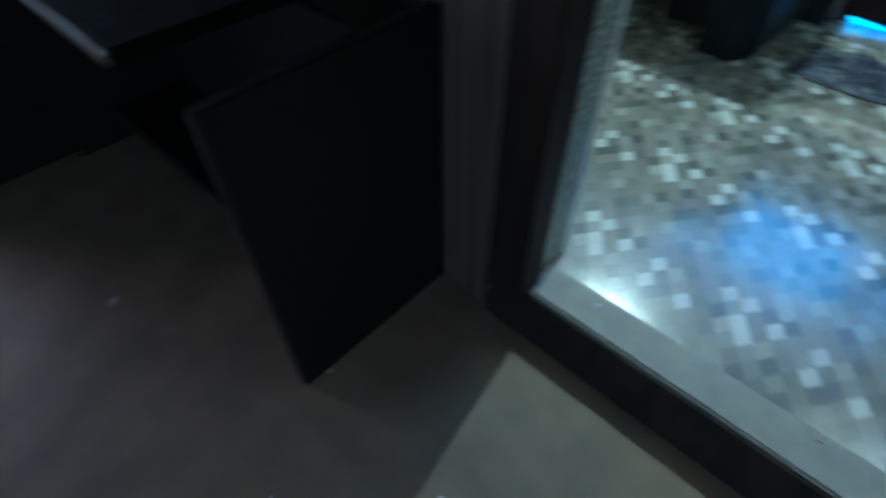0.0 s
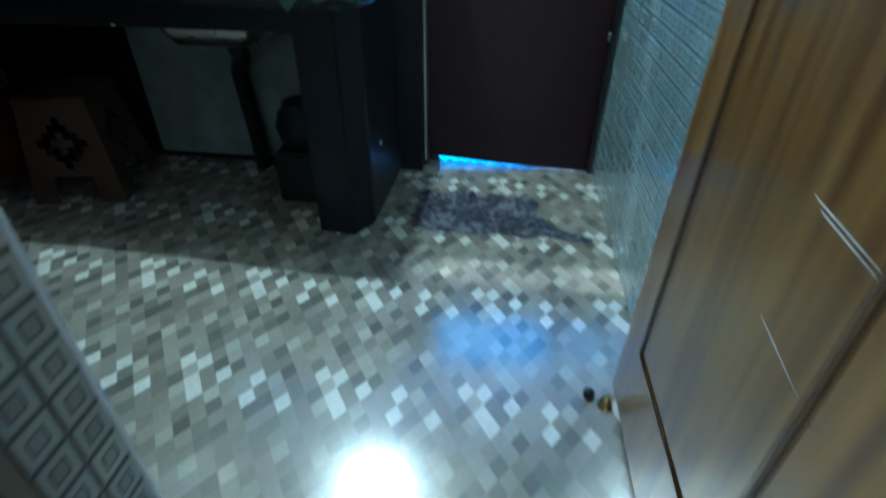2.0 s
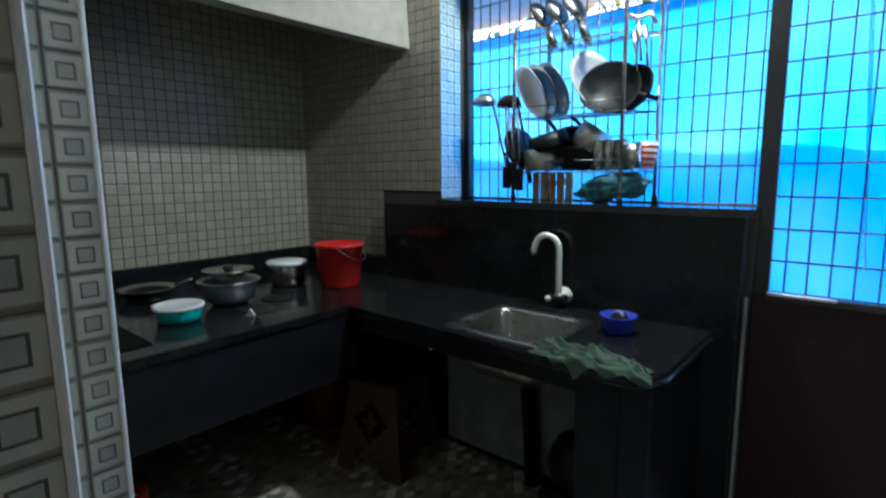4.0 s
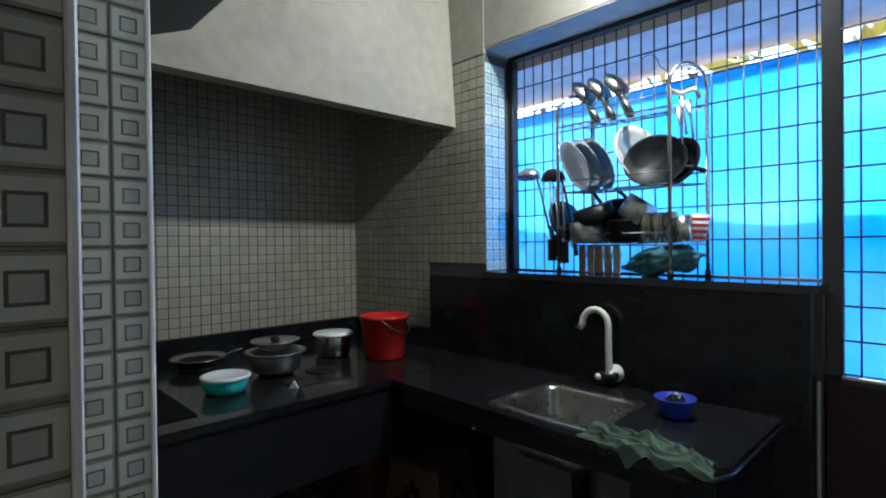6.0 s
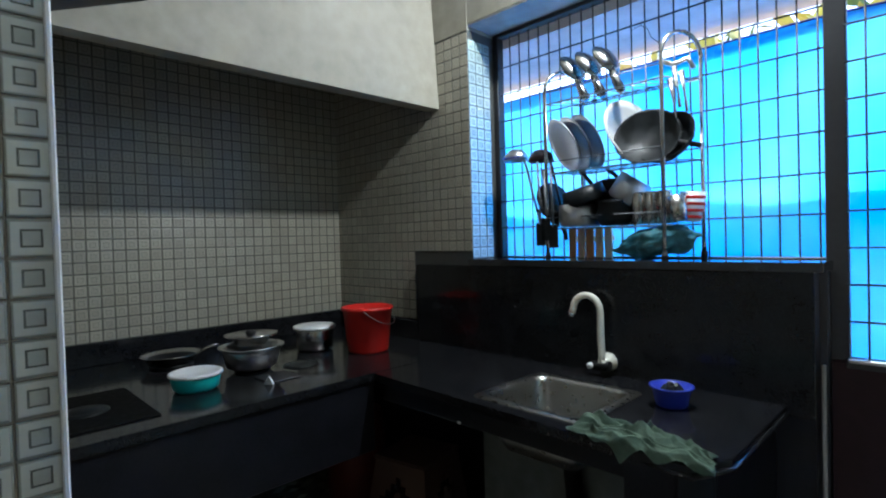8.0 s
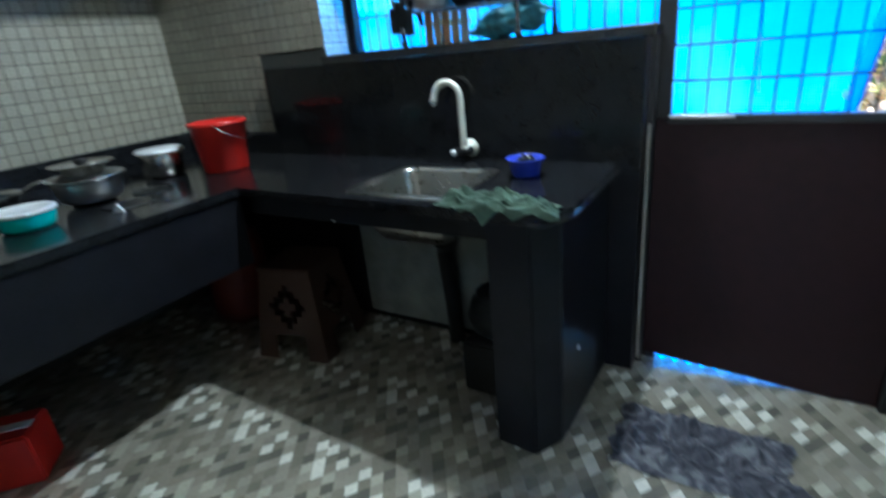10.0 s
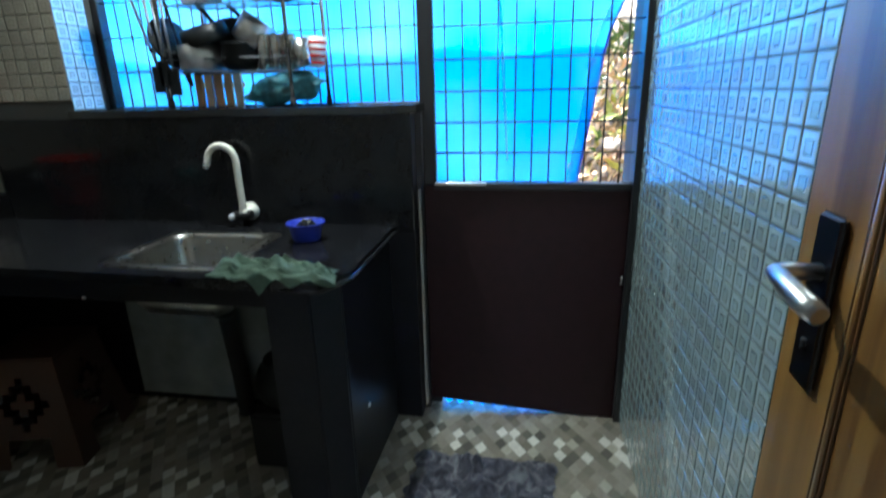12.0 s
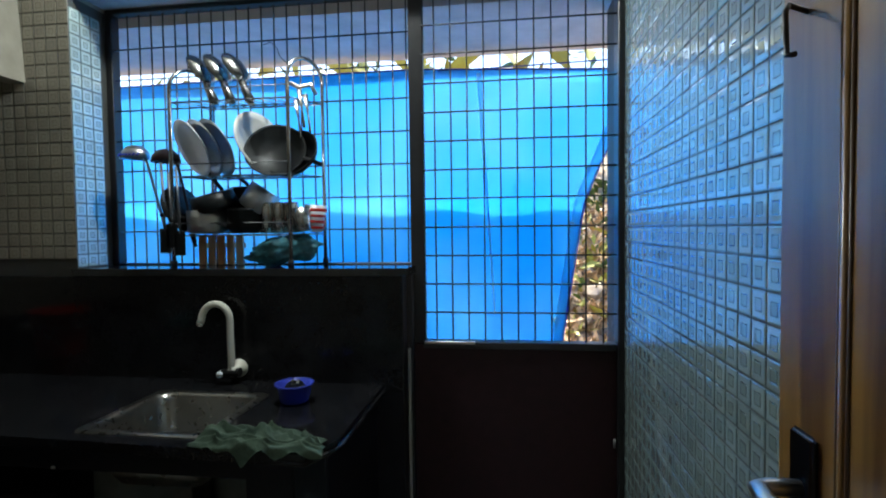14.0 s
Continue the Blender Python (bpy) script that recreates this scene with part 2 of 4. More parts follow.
DRY_LEAF = mat("dry_leaves", (0.5, 0.33, 0.17), 0.8, vary=0.3, grain=12, bump=0.2, pieces=0.5)
EARTH = mat("dry_leaf_bank", (0.32, 0.25, 0.17), 0.95, vary=0.5, grain=6, bump=0.8, stain=0.1)
STONE = mat("laterite_stone", (0.22, 0.17, 0.115), 0.9, vary=0.3, grain=12, bump=0.6, pieces=0.3)
GROUND = mat("garden_soil", (0.32, 0.27, 0.2), 0.95, vary=0.4, grain=5, bump=0.5)
PALE_WOOD = mat("pale_raw_wood", (0.72, 0.5, 0.3), 0.6, vary=0.2, grain=20)
ORANGE = mat("orange_board", (0.6, 0.3, 0.13), 0.6, vary=0.2, grain=20)
BULB_GLOW = glow_mat("bulb_glow", (1.0, 0.95, 0.84), 12.0)


# ---- shapes ----
def box_bm(lo, hi, bevel=0.0, seg=1):
    bm = bmesh.new()
    bmesh.ops.create_cube(bm, size=1)
    for v in bm.verts:
        v.co = Vector([(lo[i] + hi[i]) / 2 + v.co[i] * (hi[i] - lo[i]) for i in range(3)])
    if bevel:
        bmesh.ops.bevel(bm, geom=bm.edges[:], offset=bevel, segments=seg, affect="EDGES")
    return bm


def prism_bm(points, lo, hi, axis="y", bevel=0.0):
    """A flat outline, drawn out along one axis."""
    bm = bmesh.new()
    place = {"y": lambda a, b, c: (a, c, b), "z": lambda a, b, c: (a, b, c), "x": lambda a, b, c: (c, a, b)}[axis]
    low = [bm.verts.new(place(a, b, lo)) for a, b in points]
    top = [bm.verts.new(place(a, b, hi)) for a, b in points]
    n = len(points)
    bm.faces.new(low)
    bm.faces.new(top)
    for i in range(n):
        bm.faces.new((low[i], low[(i + 1) % n], top[(i + 1) % n], top[i]))
    bmesh.ops.recalc_face_normals(bm, faces=bm.faces)
    if bevel:
        bmesh.ops.bevel(bm, geom=bm.edges[:], offset=bevel, segments=2, affect="EDGES")
    return bm


def lathe_bm(profile, n=28, m=None):
    """A turned shape from (radius, height) pairs, about z."""
    bm = bmesh.new()
    rings = []
    for r, z in profile:
        if r < 1e-5:
            rings.append([bm.verts.new((0, 0, z))])
        else:
            rings.append([bm.verts.new((r * math.cos(2 * math.pi * k / n), r * math.sin(2 * math.pi * k / n), z)) for k in range(n)])
    for a, b in zip(rings, rings[1:]):
        for k in range(n):
            j = (k + 1) % n
            q = [a[0]] if len(a) == 1 else [a[k], a[j]]
            q += [b[0]] if len(b) == 1 else [b[j], b[k]]
            if len(q) > 2:
                bm.faces.new(q)
    bmesh.ops.recalc_face_normals(bm, faces=bm.faces)
    for f in bm.faces:
        f.smooth = True
    if m is not None:
        bm.transform(m)
    return bm


def tube_bm(points, r, n=8, bm=None, closed=False):
    """A round bar along a line of points."""
    bm = bm or bmesh.new()
    pts = [Vector(p) for p in points]
    rings = []
    count = len(pts)
    for i, p in enumerate(pts):
        a = pts[i - 1] if (i or closed) else p
        b = pts[(i + 1) % count] if (i < count - 1 or closed) else p
        d = (b - a).normalized()
        if i:
            s = (s - d * s.dot(d)).normalized()
        else:
            s = d.cross(Vector((0, 0, 1)) if abs(d.z) < 0.95 else Vector((1, 0, 0))).normalized()
        u = s.cross(d)
        rr = r[i] if isinstance(r, (list, tuple)) else r
        rings.append([bm.verts.new(p + (s * math.cos(2 * math.pi * k / n) + u * math.sin(2 * math.pi * k / n)) * rr) for k in range(n)])
    pairs = list(zip(rings, rings[1:])) + ([(rings[-1], rings[0])] if closed else [])
    for a, b in pairs:
        for k in range(n):
            f = bm.faces.new((a[k], a[(k + 1) % n], b[(k + 1) % n], b[k]))
            f.smooth = True
    if not closed:
        bm.faces.new(rings[0][::-1])
        bm.faces.new(rings[-1])
    return bm


def mesh_ob(name, bm, material, parent=None, label=""):
    me = bpy.data.meshes.new(name)
    bmesh.ops.recalc_face_normals(bm, faces=bm.faces)
    bm.to_mesh(me)
    bm.free()
    me.materials.append(material)
    ob = new(name, me)
    if parent is not None:
        ob.parent = parent
    return tagged(ob, label)


def part(name, bm, material, parent, label=""):
    return mesh_ob(name, bm, material, parent, label)


def thing(name, label, category, group="", at=(0, 0, 0)):
    e = new(name)
    e.location = at
    return tagged(e, label, category, group)


def structure(name, bm, material, label, category):
    return tagged(mesh_ob(name, bm, material), label, category, kind="structure")


# ---- plan ----
LEFT, RIGHT, BACK, DOOR_Y, CEIL_Z = -2.02, 1.36, 3.47, 3.57, 2.95
JAMB_X, JAMB_Y, PIER_X, PIER_Y, OUT_Y = 0.446, 1.538, -0.03, 1.71, 1.36
LOW = -0.12          # floor of the outer room
TOP = 0.865          # worktop
PITCH = 0.0537

structure("floor", box_bm((LEFT - 0.2, OUT_Y + 0.02, -0.25), (RIGHT + 0.2, 3.59, -0.002)), FLOOR_BED, "dark grout bed under small floor mosaic", "floor")
structure("floor_outer_room", box_bm((-2.6, -2.6, LOW - 0.2), (2.6, OUT_Y + 0.02, LOW)), CEMENT, "worn brown cement floor of the outer room", "floor")
structure("threshold", box_bm((JAMB_X, OUT_Y, -0.05), (1.29, 1.475, 0.012), 0.006, 2), THRESH, "pale worn cement threshold of the doorway", "threshold")
structure("threshold_face", prism_bm([(OUT_Y - 0.045, LOW), (OUT_Y, LOW), (OUT_Y, 0.004), (OUT_Y - 0.012, 0.004)], 0.36, 1.38, "x"), FRAME_WOOD, "dark wooden bottom rail of the door frame", "threshold")
structure("wall_west", box_bm((LEFT - 0.2, 1.2, -0.2), (LEFT, 3.9, CEIL_Z)), GROUT, "kitchen wall with mosaic tiling", "wall")
structure("wall_east", box_bm((RIGHT, OUT_Y, -0.2), (RIGHT + 0.2, 3.9, CEIL_Z)), GROUT, "kitchen wall with glazed mosaic tiling", "wall")
structure("wall_south_pier", box_bm((LEFT - 0.2, OUT_Y, -0.2), (PIER_X, PIER_Y, CEIL_Z)), PLASTER, "thick plastered wall with tiled end", "wall")
structure("wall_south", box_bm((PIER_X, OUT_Y, -0.2), (JAMB_X, JAMB_Y, CEIL_Z)), PLASTER, "wall beside the kitchen doorway", "wall")
structure("wall_south_lintel", box_bm((JAMB_X, OUT_Y, 2.12), (RIGHT, JAMB_Y, CEIL_Z)), PLASTER, "wall above the kitchen doorway", "wall")
structure("wall_south_east", box_bm((1.30, OUT_Y, -0.2), (RIGHT, 1.46, 2.12)), PLASTER, "narrow wall beside the door hinges", "wall")
structure("ceiling", box_bm((LEFT - 0.2, OUT_Y, CEIL_Z), (RIGHT + 0.2, 3.9, CEIL_Z + 0.15)), CEIL, "plain painted kitchen ceiling", "ceiling")
# window wall: below, beside and above the opening
structure("wall_north_low", box_bm((LEFT, BACK, -0.2), (0.53, 3.72, 1.275)), GRANITE_ROUGH, "low wall under the kitchen window", "wall")
structure("wall_north_side", box_bm((LEFT, BACK, 1.275), (-0.85, 3.72, 2.43)), GROUT, "tiled wall beside the window niche", "wall")
structure("wall_north_side_top", box_bm((LEFT, BACK - 0.003, 2.43), (-0.85, 3.72, CEIL_Z)), PLASTER, "cream plastered wall above the tiling", "wall")
structure("wall_north_top", box_bm((-0.85, BACK, 2.455), (RIGHT, 3.72, CEIL_Z)), PLASTER, "cream plastered wall above the window", "wall")
structure("niche_soffit", box_bm((-0.85, BACK + 0.004, 2.447), (RIGHT, 3.71, 2.455)), CONCRETE, "grey soffit of the window niche", "wall")
# outer room shell; its window and south doorway are added for the fill lamps
structure("wall_outer_west", box_bm((-2.75, -2.6, LOW), (-2.6, OUT_Y, 0.85)), PLASTER, "plain wall of the outer room under an unseen, added window", "wall")
structure("wall_outer_west_top", box_bm((-2.75, -2.6, 2.05), (-2.6, OUT_Y, 2.9)), PLASTER, "plain wall of the outer room over an unseen, added window", "wall")
structure("wall_outer_west_side", box_bm((-2.75, -2.6, 0.85), (-2.6, -0.7, 2.05)), PLASTER, "plain wall of the outer room beside an unseen, added window", "wall")
structure("wall_outer_west_end", box_bm((-2.75, 0.3, 0.85), (-2.6, OUT_Y, 2.05)), PLASTER, "plain wall of the outer room beside an unseen, added window", "wall")
structure("wall_outer_east", box_bm((2.6, -2.6, LOW), (2.75, OUT_Y, 2.9)), PLASTER, "plain wall of the outer room", "wall")
structure("wall_outer_north", box_bm((-2.6, OUT_Y - 0.02, LOW), (0.36, OUT_Y - 0.004, 2.9)), PLASTER, "wall of the outer room beside the doorway", "wall")
structure("wall_outer_north_east", box_bm((1.38, OUT_Y - 0.02, LOW), (2.6, OUT_Y - 0.004, 2.9)), PLASTER, "wall of the outer room beside the doorway", "wall")
structure("wall_outer_north_top", box_bm((0.36, OUT_Y - 0.02, 2.2), (1.38, OUT_Y - 0.004, 2.9)), PLASTER, "wall of the outer room above the doorway", "wall")
structure("wall_outer_south", box_bm((-2.75, -2.75, LOW), (0.9, -2.6, 2.9)), PLASTER, "plain wall of the outer room", "wall")
structure("wall_outer_south_east", box_bm((1.7, -2.75, LOW), (2.75, -2.6, 2.9)), PLASTER, "plain wall of the outer room", "wall")
structure("wall_outer_south_top", box_bm((0.9, -2.75, 2.0), (1.7, -2.6, 2.9)), PLASTER, "wall above an unseen, added outer doorway", "wall")
structure("ceiling_outer_room", box_bm((-2.75, -2.75, 2.9), (2.75, OUT_Y, 3.05)), CEIL, "plain ceiling of the outer room", "ceiling")

# chimney hood over the cooking counter and the sloping slab beside it
structure("chimney_hood", prism_bm([(-1.057, 2.083), (-1.115, CEIL_Z), (-1.195, CEIL_Z), (-1.137, 2.083)], PIER_Y, BACK, "y"), PLASTER, "stained cream plastered chimney hood", "hood")
structure("sloping_slab", prism_bm([(PIER_Y, 2.06), (2.117, 2.235), (2.117, CEIL_Z), (PIER_Y, CEIL_Z)], -1.065, PIER_X - 0.3, "x"), DARK_CONCRETE, "dark sloping concrete slab under the ceiling", "slab")

# door frame of the doorway, of dark wood, on three sides
for name, lo, hi in (("door_frame_left", (0.36, 1.31, 0.0), (JAMB_X + 0.02, 1.40, 2.12)), ("door_frame_right", (1.255, 1.31, 0.0), (1.38, 1.40, 2.12)),
                     ("door_frame_head", (0.36, 1.31, 2.12), (1.38, 1.40, 2.2))):
    structure(name, box_bm(lo, hi, 0.008, 2), FRAME_WOOD, "dark brown wooden door frame", "door frame")
for name, x0, x1 in (("frame_moulding_left", 0.20, 0.358), ("frame_moulding_right", 1.382, 1.396)):
    structure(name, box_bm((x0, 1.322, LOW), (x1, 1.338, 2.2), 0.005), ARCH_WOOD, "dull brown architrave of the doorway", "trim")
for name, x, y in (("corner_trim_jamb", JAMB_X, JAMB_Y), ("corner_trim_pier", PIER_X, PIER_Y)):
    structure(name, box_bm((x - 0.001, y - 0.004, 0.0), (x + 0.0055, y + 0.004, 2.45), 0.002), TRIM, "white plastic corner strip on tiling", "trim")


# ---- window and grille door ----
def grille(parent, x0, x1, z0, z1, y, first_x, dx, first_z, dz):
    """Welded bars: uprights from first_x every dx, cross bars from first_z every dz."""
    x = first_x
    while x < x1 - 0.02:
        part("upright_bar", tube_bm([(x, y, z0), (x, y, z1)], 0.0032, 6), IRON, parent)
        x += dx
    z = first_z
    while z < z1 - 0.02:
        part("cross_bar", tube_bm([(x0, y - 0.006, z), (x1, y - 0.006, z)], 0.0034, 6), IRON, parent)
        z += dz


window = thing("window_1", "black iron window grille in a deep niche", "window")
tagged(window, kind="structure")
for n, lo, hi in (("frame_left", (-0.85, 3.66, 1.31), (-0.818, 3.71, 2.447)), ("frame_right", (0.540, 3.588, 0.0), (0.598, 3.62, 2.447)),
                  ("frame_top", (-0.818, 3.66, 2.425), (0.60, 3.71, 2.447)), ("frame_bottom", (-0.818, 3.66, 1.31), (0.538, 3.71, 1.316))):
    part(n, box_bm(lo, hi, 0.003), IRON, window)
grille(window, -0.818, 0.545, 1.315, 2.425, 3.685, -0.757, 0.0577, 1.459, 0.1358)
part("sill", box_bm((-0.85, 3.43, 1.28), (0.56, 3.72, 1.31), 0.003, 2), WET_GRANITE, window, "wet polished black granite sill")

door = thing("door_1", "dark maroon sheet metal back door with upper iron grille", "door")
tagged(door, kind="structure")
part("frame_right", box_bm((1.335, 3.53, 0.0), (1.36, 3.62, 2.447), 0.003), IRON, door)
part("frame_left", box_bm((0.505, 3.54, 0.0), (0.552, 3.585, 1.279), 0.003), IRON, door)
part("lower_panel", prism_bm([(0.556, 0.046), (1.12, 0.008), (1.335, 0.006), (1.335, 1.0), (0.556, 1.0)], 3.555, 3.585, "y", 0.003), DOOR_RED, door, "dark maroon metal panel")
part("middle_rail", box_bm((0.594, 3.545, 0.985), (1.335, 3.6, 1.012), 0.003), IRON, door)
part("frame_top", box_bm((0.594, 3.545, 2.42), (1.335, 3.6, 2.447), 0.003), IRON, door)
part("weather_strip", box_bm((0.537, 3.515, 0.03), (0.546, 3.535, 0.99), 0.002), THRESH, door, "pale worn edge strip")
part("latch", box_bm((0.60, 3.535, 1.004), (0.80, 3.548, 1.016), 0.002), STEEL_DULL, door, "grey sliding latch")
part("bolt", tube_bm([(1.326, 3.55, 0.615), (1.326, 3.55, 0.65)], 0.005), STEEL_DULL, door)
grille(door, 0.594, 1.335, 1.012, 2.42, 3.572, 0.646, 0.0642, 1.125, 0.1123)

# wooden inner door, open against the tiled wall
wdoor = thing("door_2", "varnished brown wooden door standing open against the tiles", "door")
tagged(wdoor, kind="structure")
part("leaf", box_bm((1.255, 1.475, 0.012), (1.29, 2.20, 2.08), 0.004, 2), WOOD, wdoor)
for y0, y1, z0, z1 in ((1.60, 2.088, 0.25, 1.95),):
    for k, (inset, rad, m) in enumerate(((0.0, 0.0022, GROOVE_SHADE), (0.008, 0.0042, WOOD), (0.016, 0.0022, GROOVE_SHADE))):
        c = [(1.2545, y0 + inset, z0 + inset), (1.2545, y1 - inset, z0 + inset), (1.2545, y1 - inset, z1 - inset), (1.2545, y0 + inset, z1 - inset)]
        part("moulding" if k == 1 else "groove", tube_bm(c, rad, 6, closed=True), m, wdoor)
for pts in (((1.754, 0.851), (1.544, 0.84)), ((1.734, 0.843), (1.575, 0.834)), ((1.747, 0.672), (1.591, 0.652))):
    part("scratch", tube_bm([(1.2548, y, z) for y, z in pts], 0.0014, 5), THRESH, wdoor, "pale scratch in the varnish")
plate = part("lock_plate", box_bm((1.247, 2.115, 1.045), (1.2555, 2.16, 1.235), 0.004, 3), DARK_CHROME, wdoor, "dark chrome lock plate")
part("handle", tube_bm([(1.25, 2.135, 1.175), (1.215, 2.135, 1.175), (1.203, 2.13, 1.175), (1.20, 2.10, 1.174), (1.20, 2.055, 1.169), (1.203, 2.042, 1.166)], [0.009, 0.009, 0.0095, 0.0105, 0.011, 0.009], 10), mat("satin_chrome", (0.62, 0.63, 0.64), 0.3, 1.0, vary=0.08, grain=40, bump=0.02), plate, "bent satin chrome lever handle")
part("keyhole", tube_bm([(1.2465, 2.137, 1.10), (1.2465, 2.137, 1.088)], 0.004, 8), BLACK_PL, plate)
part("coat_hook", tube_bm([(1.256, 2.150, 1.676), (1.232, 2.14, 1.680), (1.221, 2.124, 1.667), (1.22, 2.12, 1.645), (1.22, 2.118, 1.622), (1.222, 2.107, 1.620)], 0.003, 8), IRON, wdoor, "small black iron hook")

# bulb on the wall above the window
lamp = thing("wall_lamp", "small white bulb in a holder above the window", "lamp")
part("holder", lathe_bm([(0.0, 0.0), (0.03, 0.0), (0.03, 0.015), (0.02, 0.02), (0.02, 0.05), (0.0, 0.05)], 20, pose(0.15, BACK, 2.77, 90, 0, 0)), WHITE_PL, lamp)
part("arm", tube_bm([(0.15, BACK - 0.045, 2.77), (0.15, BACK - 0.12, 2.785), (0.15, BACK - 0.185, 2.77)], 0.008), WHITE_PL, lamp)
bulb = part("bulb", lathe_bm([(0.0, -0.03), (0.02, -0.024), (0.03, 0.0), (0.025, 0.02), (0.012, 0.045), (0.012, 0.06), (0, 0.06)], 20, Matrix.Translation(BULB)), BULB_GLOW, lamp)
bulb.visible_shadow = False

# ---- counters ----
PALE_WALL = mat("grey_plaster", (0.25, 0.275, 0.265), 0.85, vary=0.25, grain=9, bump=0.2, stain=0.2)
counter = thing("cooking_counter", "deep black granite cooking counter, open underneath", "counter")
FRONT = -0.87
part("worktop", box_bm((LEFT, PIER_Y, TOP - 0.035), (FRONT, BACK, TOP), 0.005, 2), GRANITE, counter)
part("fascia", box_bm((FRONT - 0.035, PIER_Y, 0.54), (FRONT - 0.012, BACK - 0.6, TOP - 0.035), 0.003), GRANITE_ROUGH, counter)
part("upstand", box_bm((LEFT, PIER_Y, TOP), (LEFT + 0.022, BACK - 0.022, 0.97), 0.003), GRANITE, counter)
part("upstand", box_bm((LEFT, BACK - 0.022, TOP), (-1.245, BACK, 0.97), 0.003), GRANITE, counter)

sink_counter = thing("sink_counter", "black granite sink counter on a granite-clad pier", "counter")
SX0, SX1, SY0, SY1 = -0.335, 0.06, 2.91, 3.275
outline = [(FRONT + 0.002, 2.862), (0.398, 2.82), (0.455, 2.93), (0.457, 3.448), (FRONT + 0.002, 3.448)]


def slab_with_hole(outline_pts, hole, z0, z1):
    """A slab with a square opening: faces round the hole, welded and thickened."""
    bm = bmesh.new()
    x0, x1, y0, y1 = hole
    a, b, c, d, e = outline_pts
    fa, fb = a[1] - 0.016, b[1] + 0.01
    polys = [[a, (x0, fa), (x0, y0), (x0, y1), (x0, e[1]), e], [(x1, fb), b, c, d, (x1, d[1]), (x1, y1), (x1, y0)],
             [(x0, fa), (x1, fb), (x1, y0), (x0, y0)], [(x0, y1), (x1, y1), (x1, d[1]), (x0, d[1])]]
    for p in polys:
        bm.faces.new([bm.verts.new((x, y, z1)) for x, y in p])
    bmesh.ops.remove_doubles(bm, verts=bm.verts, dist=0.0001)
    bmesh.ops.recalc_face_normals(bm, faces=bm.faces)
    if bm.faces[0].normal.z < 0:
        bmesh.ops.reverse_faces(bm, faces=bm.faces)
    bmesh.ops.solidify(bm, geom=bm.faces[:], thickness=z1 - z0)
    return bm


part("worktop", slab_with_hole(outline, (SX0, SX1, SY0, SY1), TOP - 0.03, TOP), GRANITE, sink_counter)
part("polished_edge", tube_bm([(0.28, 2.831, TOP - 0.024), (0.4, 2.819, TOP - 0.024), (0.4565, 2.929, TOP - 0.024), (0.458, 3.44, TOP - 0.024)], 0.008, 8), GRANITE, sink_counter)
part("fascia", box_bm((FRONT + 0.01, 2.90, 0.748), (0.20, 2.92, TOP - 0.03), 0.003), GRANITE_ROUGH, sink_counter)
part("pier", prism_bm([(0.205, 2.872), (0.352, 2.858), (0.41, 2.96), (0.425, BACK - 0.002), (0.205, BACK - 0.002)], 0.0, TOP - 0.03, "z", 0.006), GRANITE_ROUGH, sink_counter)
part("plug", lathe_bm([(0, 0.006), (0.008, 0.005), (0.011, 0.0), (0, 0)], 12, pose(0.4135, 3.12, 0.287, 0, 90, 0)), WHITE_PL, sink_counter, "small white plastic plug")
part("clip", box_bm((-0.428, 2.895, 0.751), (-0.415, 2.9, 0.759), 0.001), WHITE_PL, sink_counter, "small white clip")
part("splashback", box_bm((-1.245, BACK - 0.022, TOP - 0.03), (0.53, BACK, 1.279), 0.003), GRANITE, sink_counter, "tall polished black granite splashback")

sink = thing("sink", "square stainless steel sink set in black granite", "sink")
bm = bmesh.new()
rim = 0.02


def ring(x0, x1, y0, y1, z, r, n=5):
    pts = []
    for cx, cy, a in ((x1 - r, y1 - r, 0), (x0 + r, y1 - r, 90), (x0 + r, y0 + r, 180), (x1 - r, y0 + r, 270)):
        pts += [(cx + r * math.cos(radians(a + 90 * k / n)), cy + r * math.sin(radians(a + 90 * k / n)), z) for k in range(n + 1)]
    return [bm.verts.new(p) for p in pts]


rings = [ring(SX0 - rim, SX1 + rim, SY0 - rim, SY1 + rim, TOP + 0.001, 0.03), ring(SX0 - rim + 0.003, SX1 + rim - 0.003, SY0 - rim + 0.003, SY1 + rim - 0.003, TOP + 0.005, 0.03),
         ring(SX0 + 0.012, SX1 - 0.012, SY0 + 0.012, SY1 - 0.012, TOP + 0.004, 0.05), ring(SX0 + 0.02, SX1 - 0.02, SY0 + 0.02, SY1 - 0.02, TOP - 0.015, 0.05),
         ring(SX0 + 0.028, SX1 - 0.028, SY0 + 0.028, SY1 - 0.028, TOP - 0.135, 0.05), ring(SX0 + 0.055, SX1 - 0.055, SY0 + 0.055, SY1 - 0.055, TOP - 0.184, 0.04)]
for a, b in zip(rings, rings[1:]):
    for k in range(len(a)):
        f = bm.faces.new((a[k], a[(k + 1) % len(a)], b[(k + 1) % len(a)], b[k]))
        f.smooth = True
bm.faces.new(rings[-1])
part("bowl", bm, SINK_STEEL, sink, "brushed stainless steel bowl")
part("drain", lathe_bm([(0.0, 0.0), (0.025, 0.0), (0.035, 0.004), (0.038, 0.0)], 20, Matrix.Translation((-0.13, 3.13, TOP - 0.177))), CHROME, sink)
part("waste_pipe", tube_bm([(-0.13, 3.13, TOP - 0.178), (-0.13, 3.15, 0.62), (-0.2, 3.3, 0.55), (-0.27, 3.39, 0.47), (-0.255, 3.4, 0.2), (-0.25, 3.4, 0.005)], 0.036, 12), BLACK_PL, sink, "black plastic waste pipe")

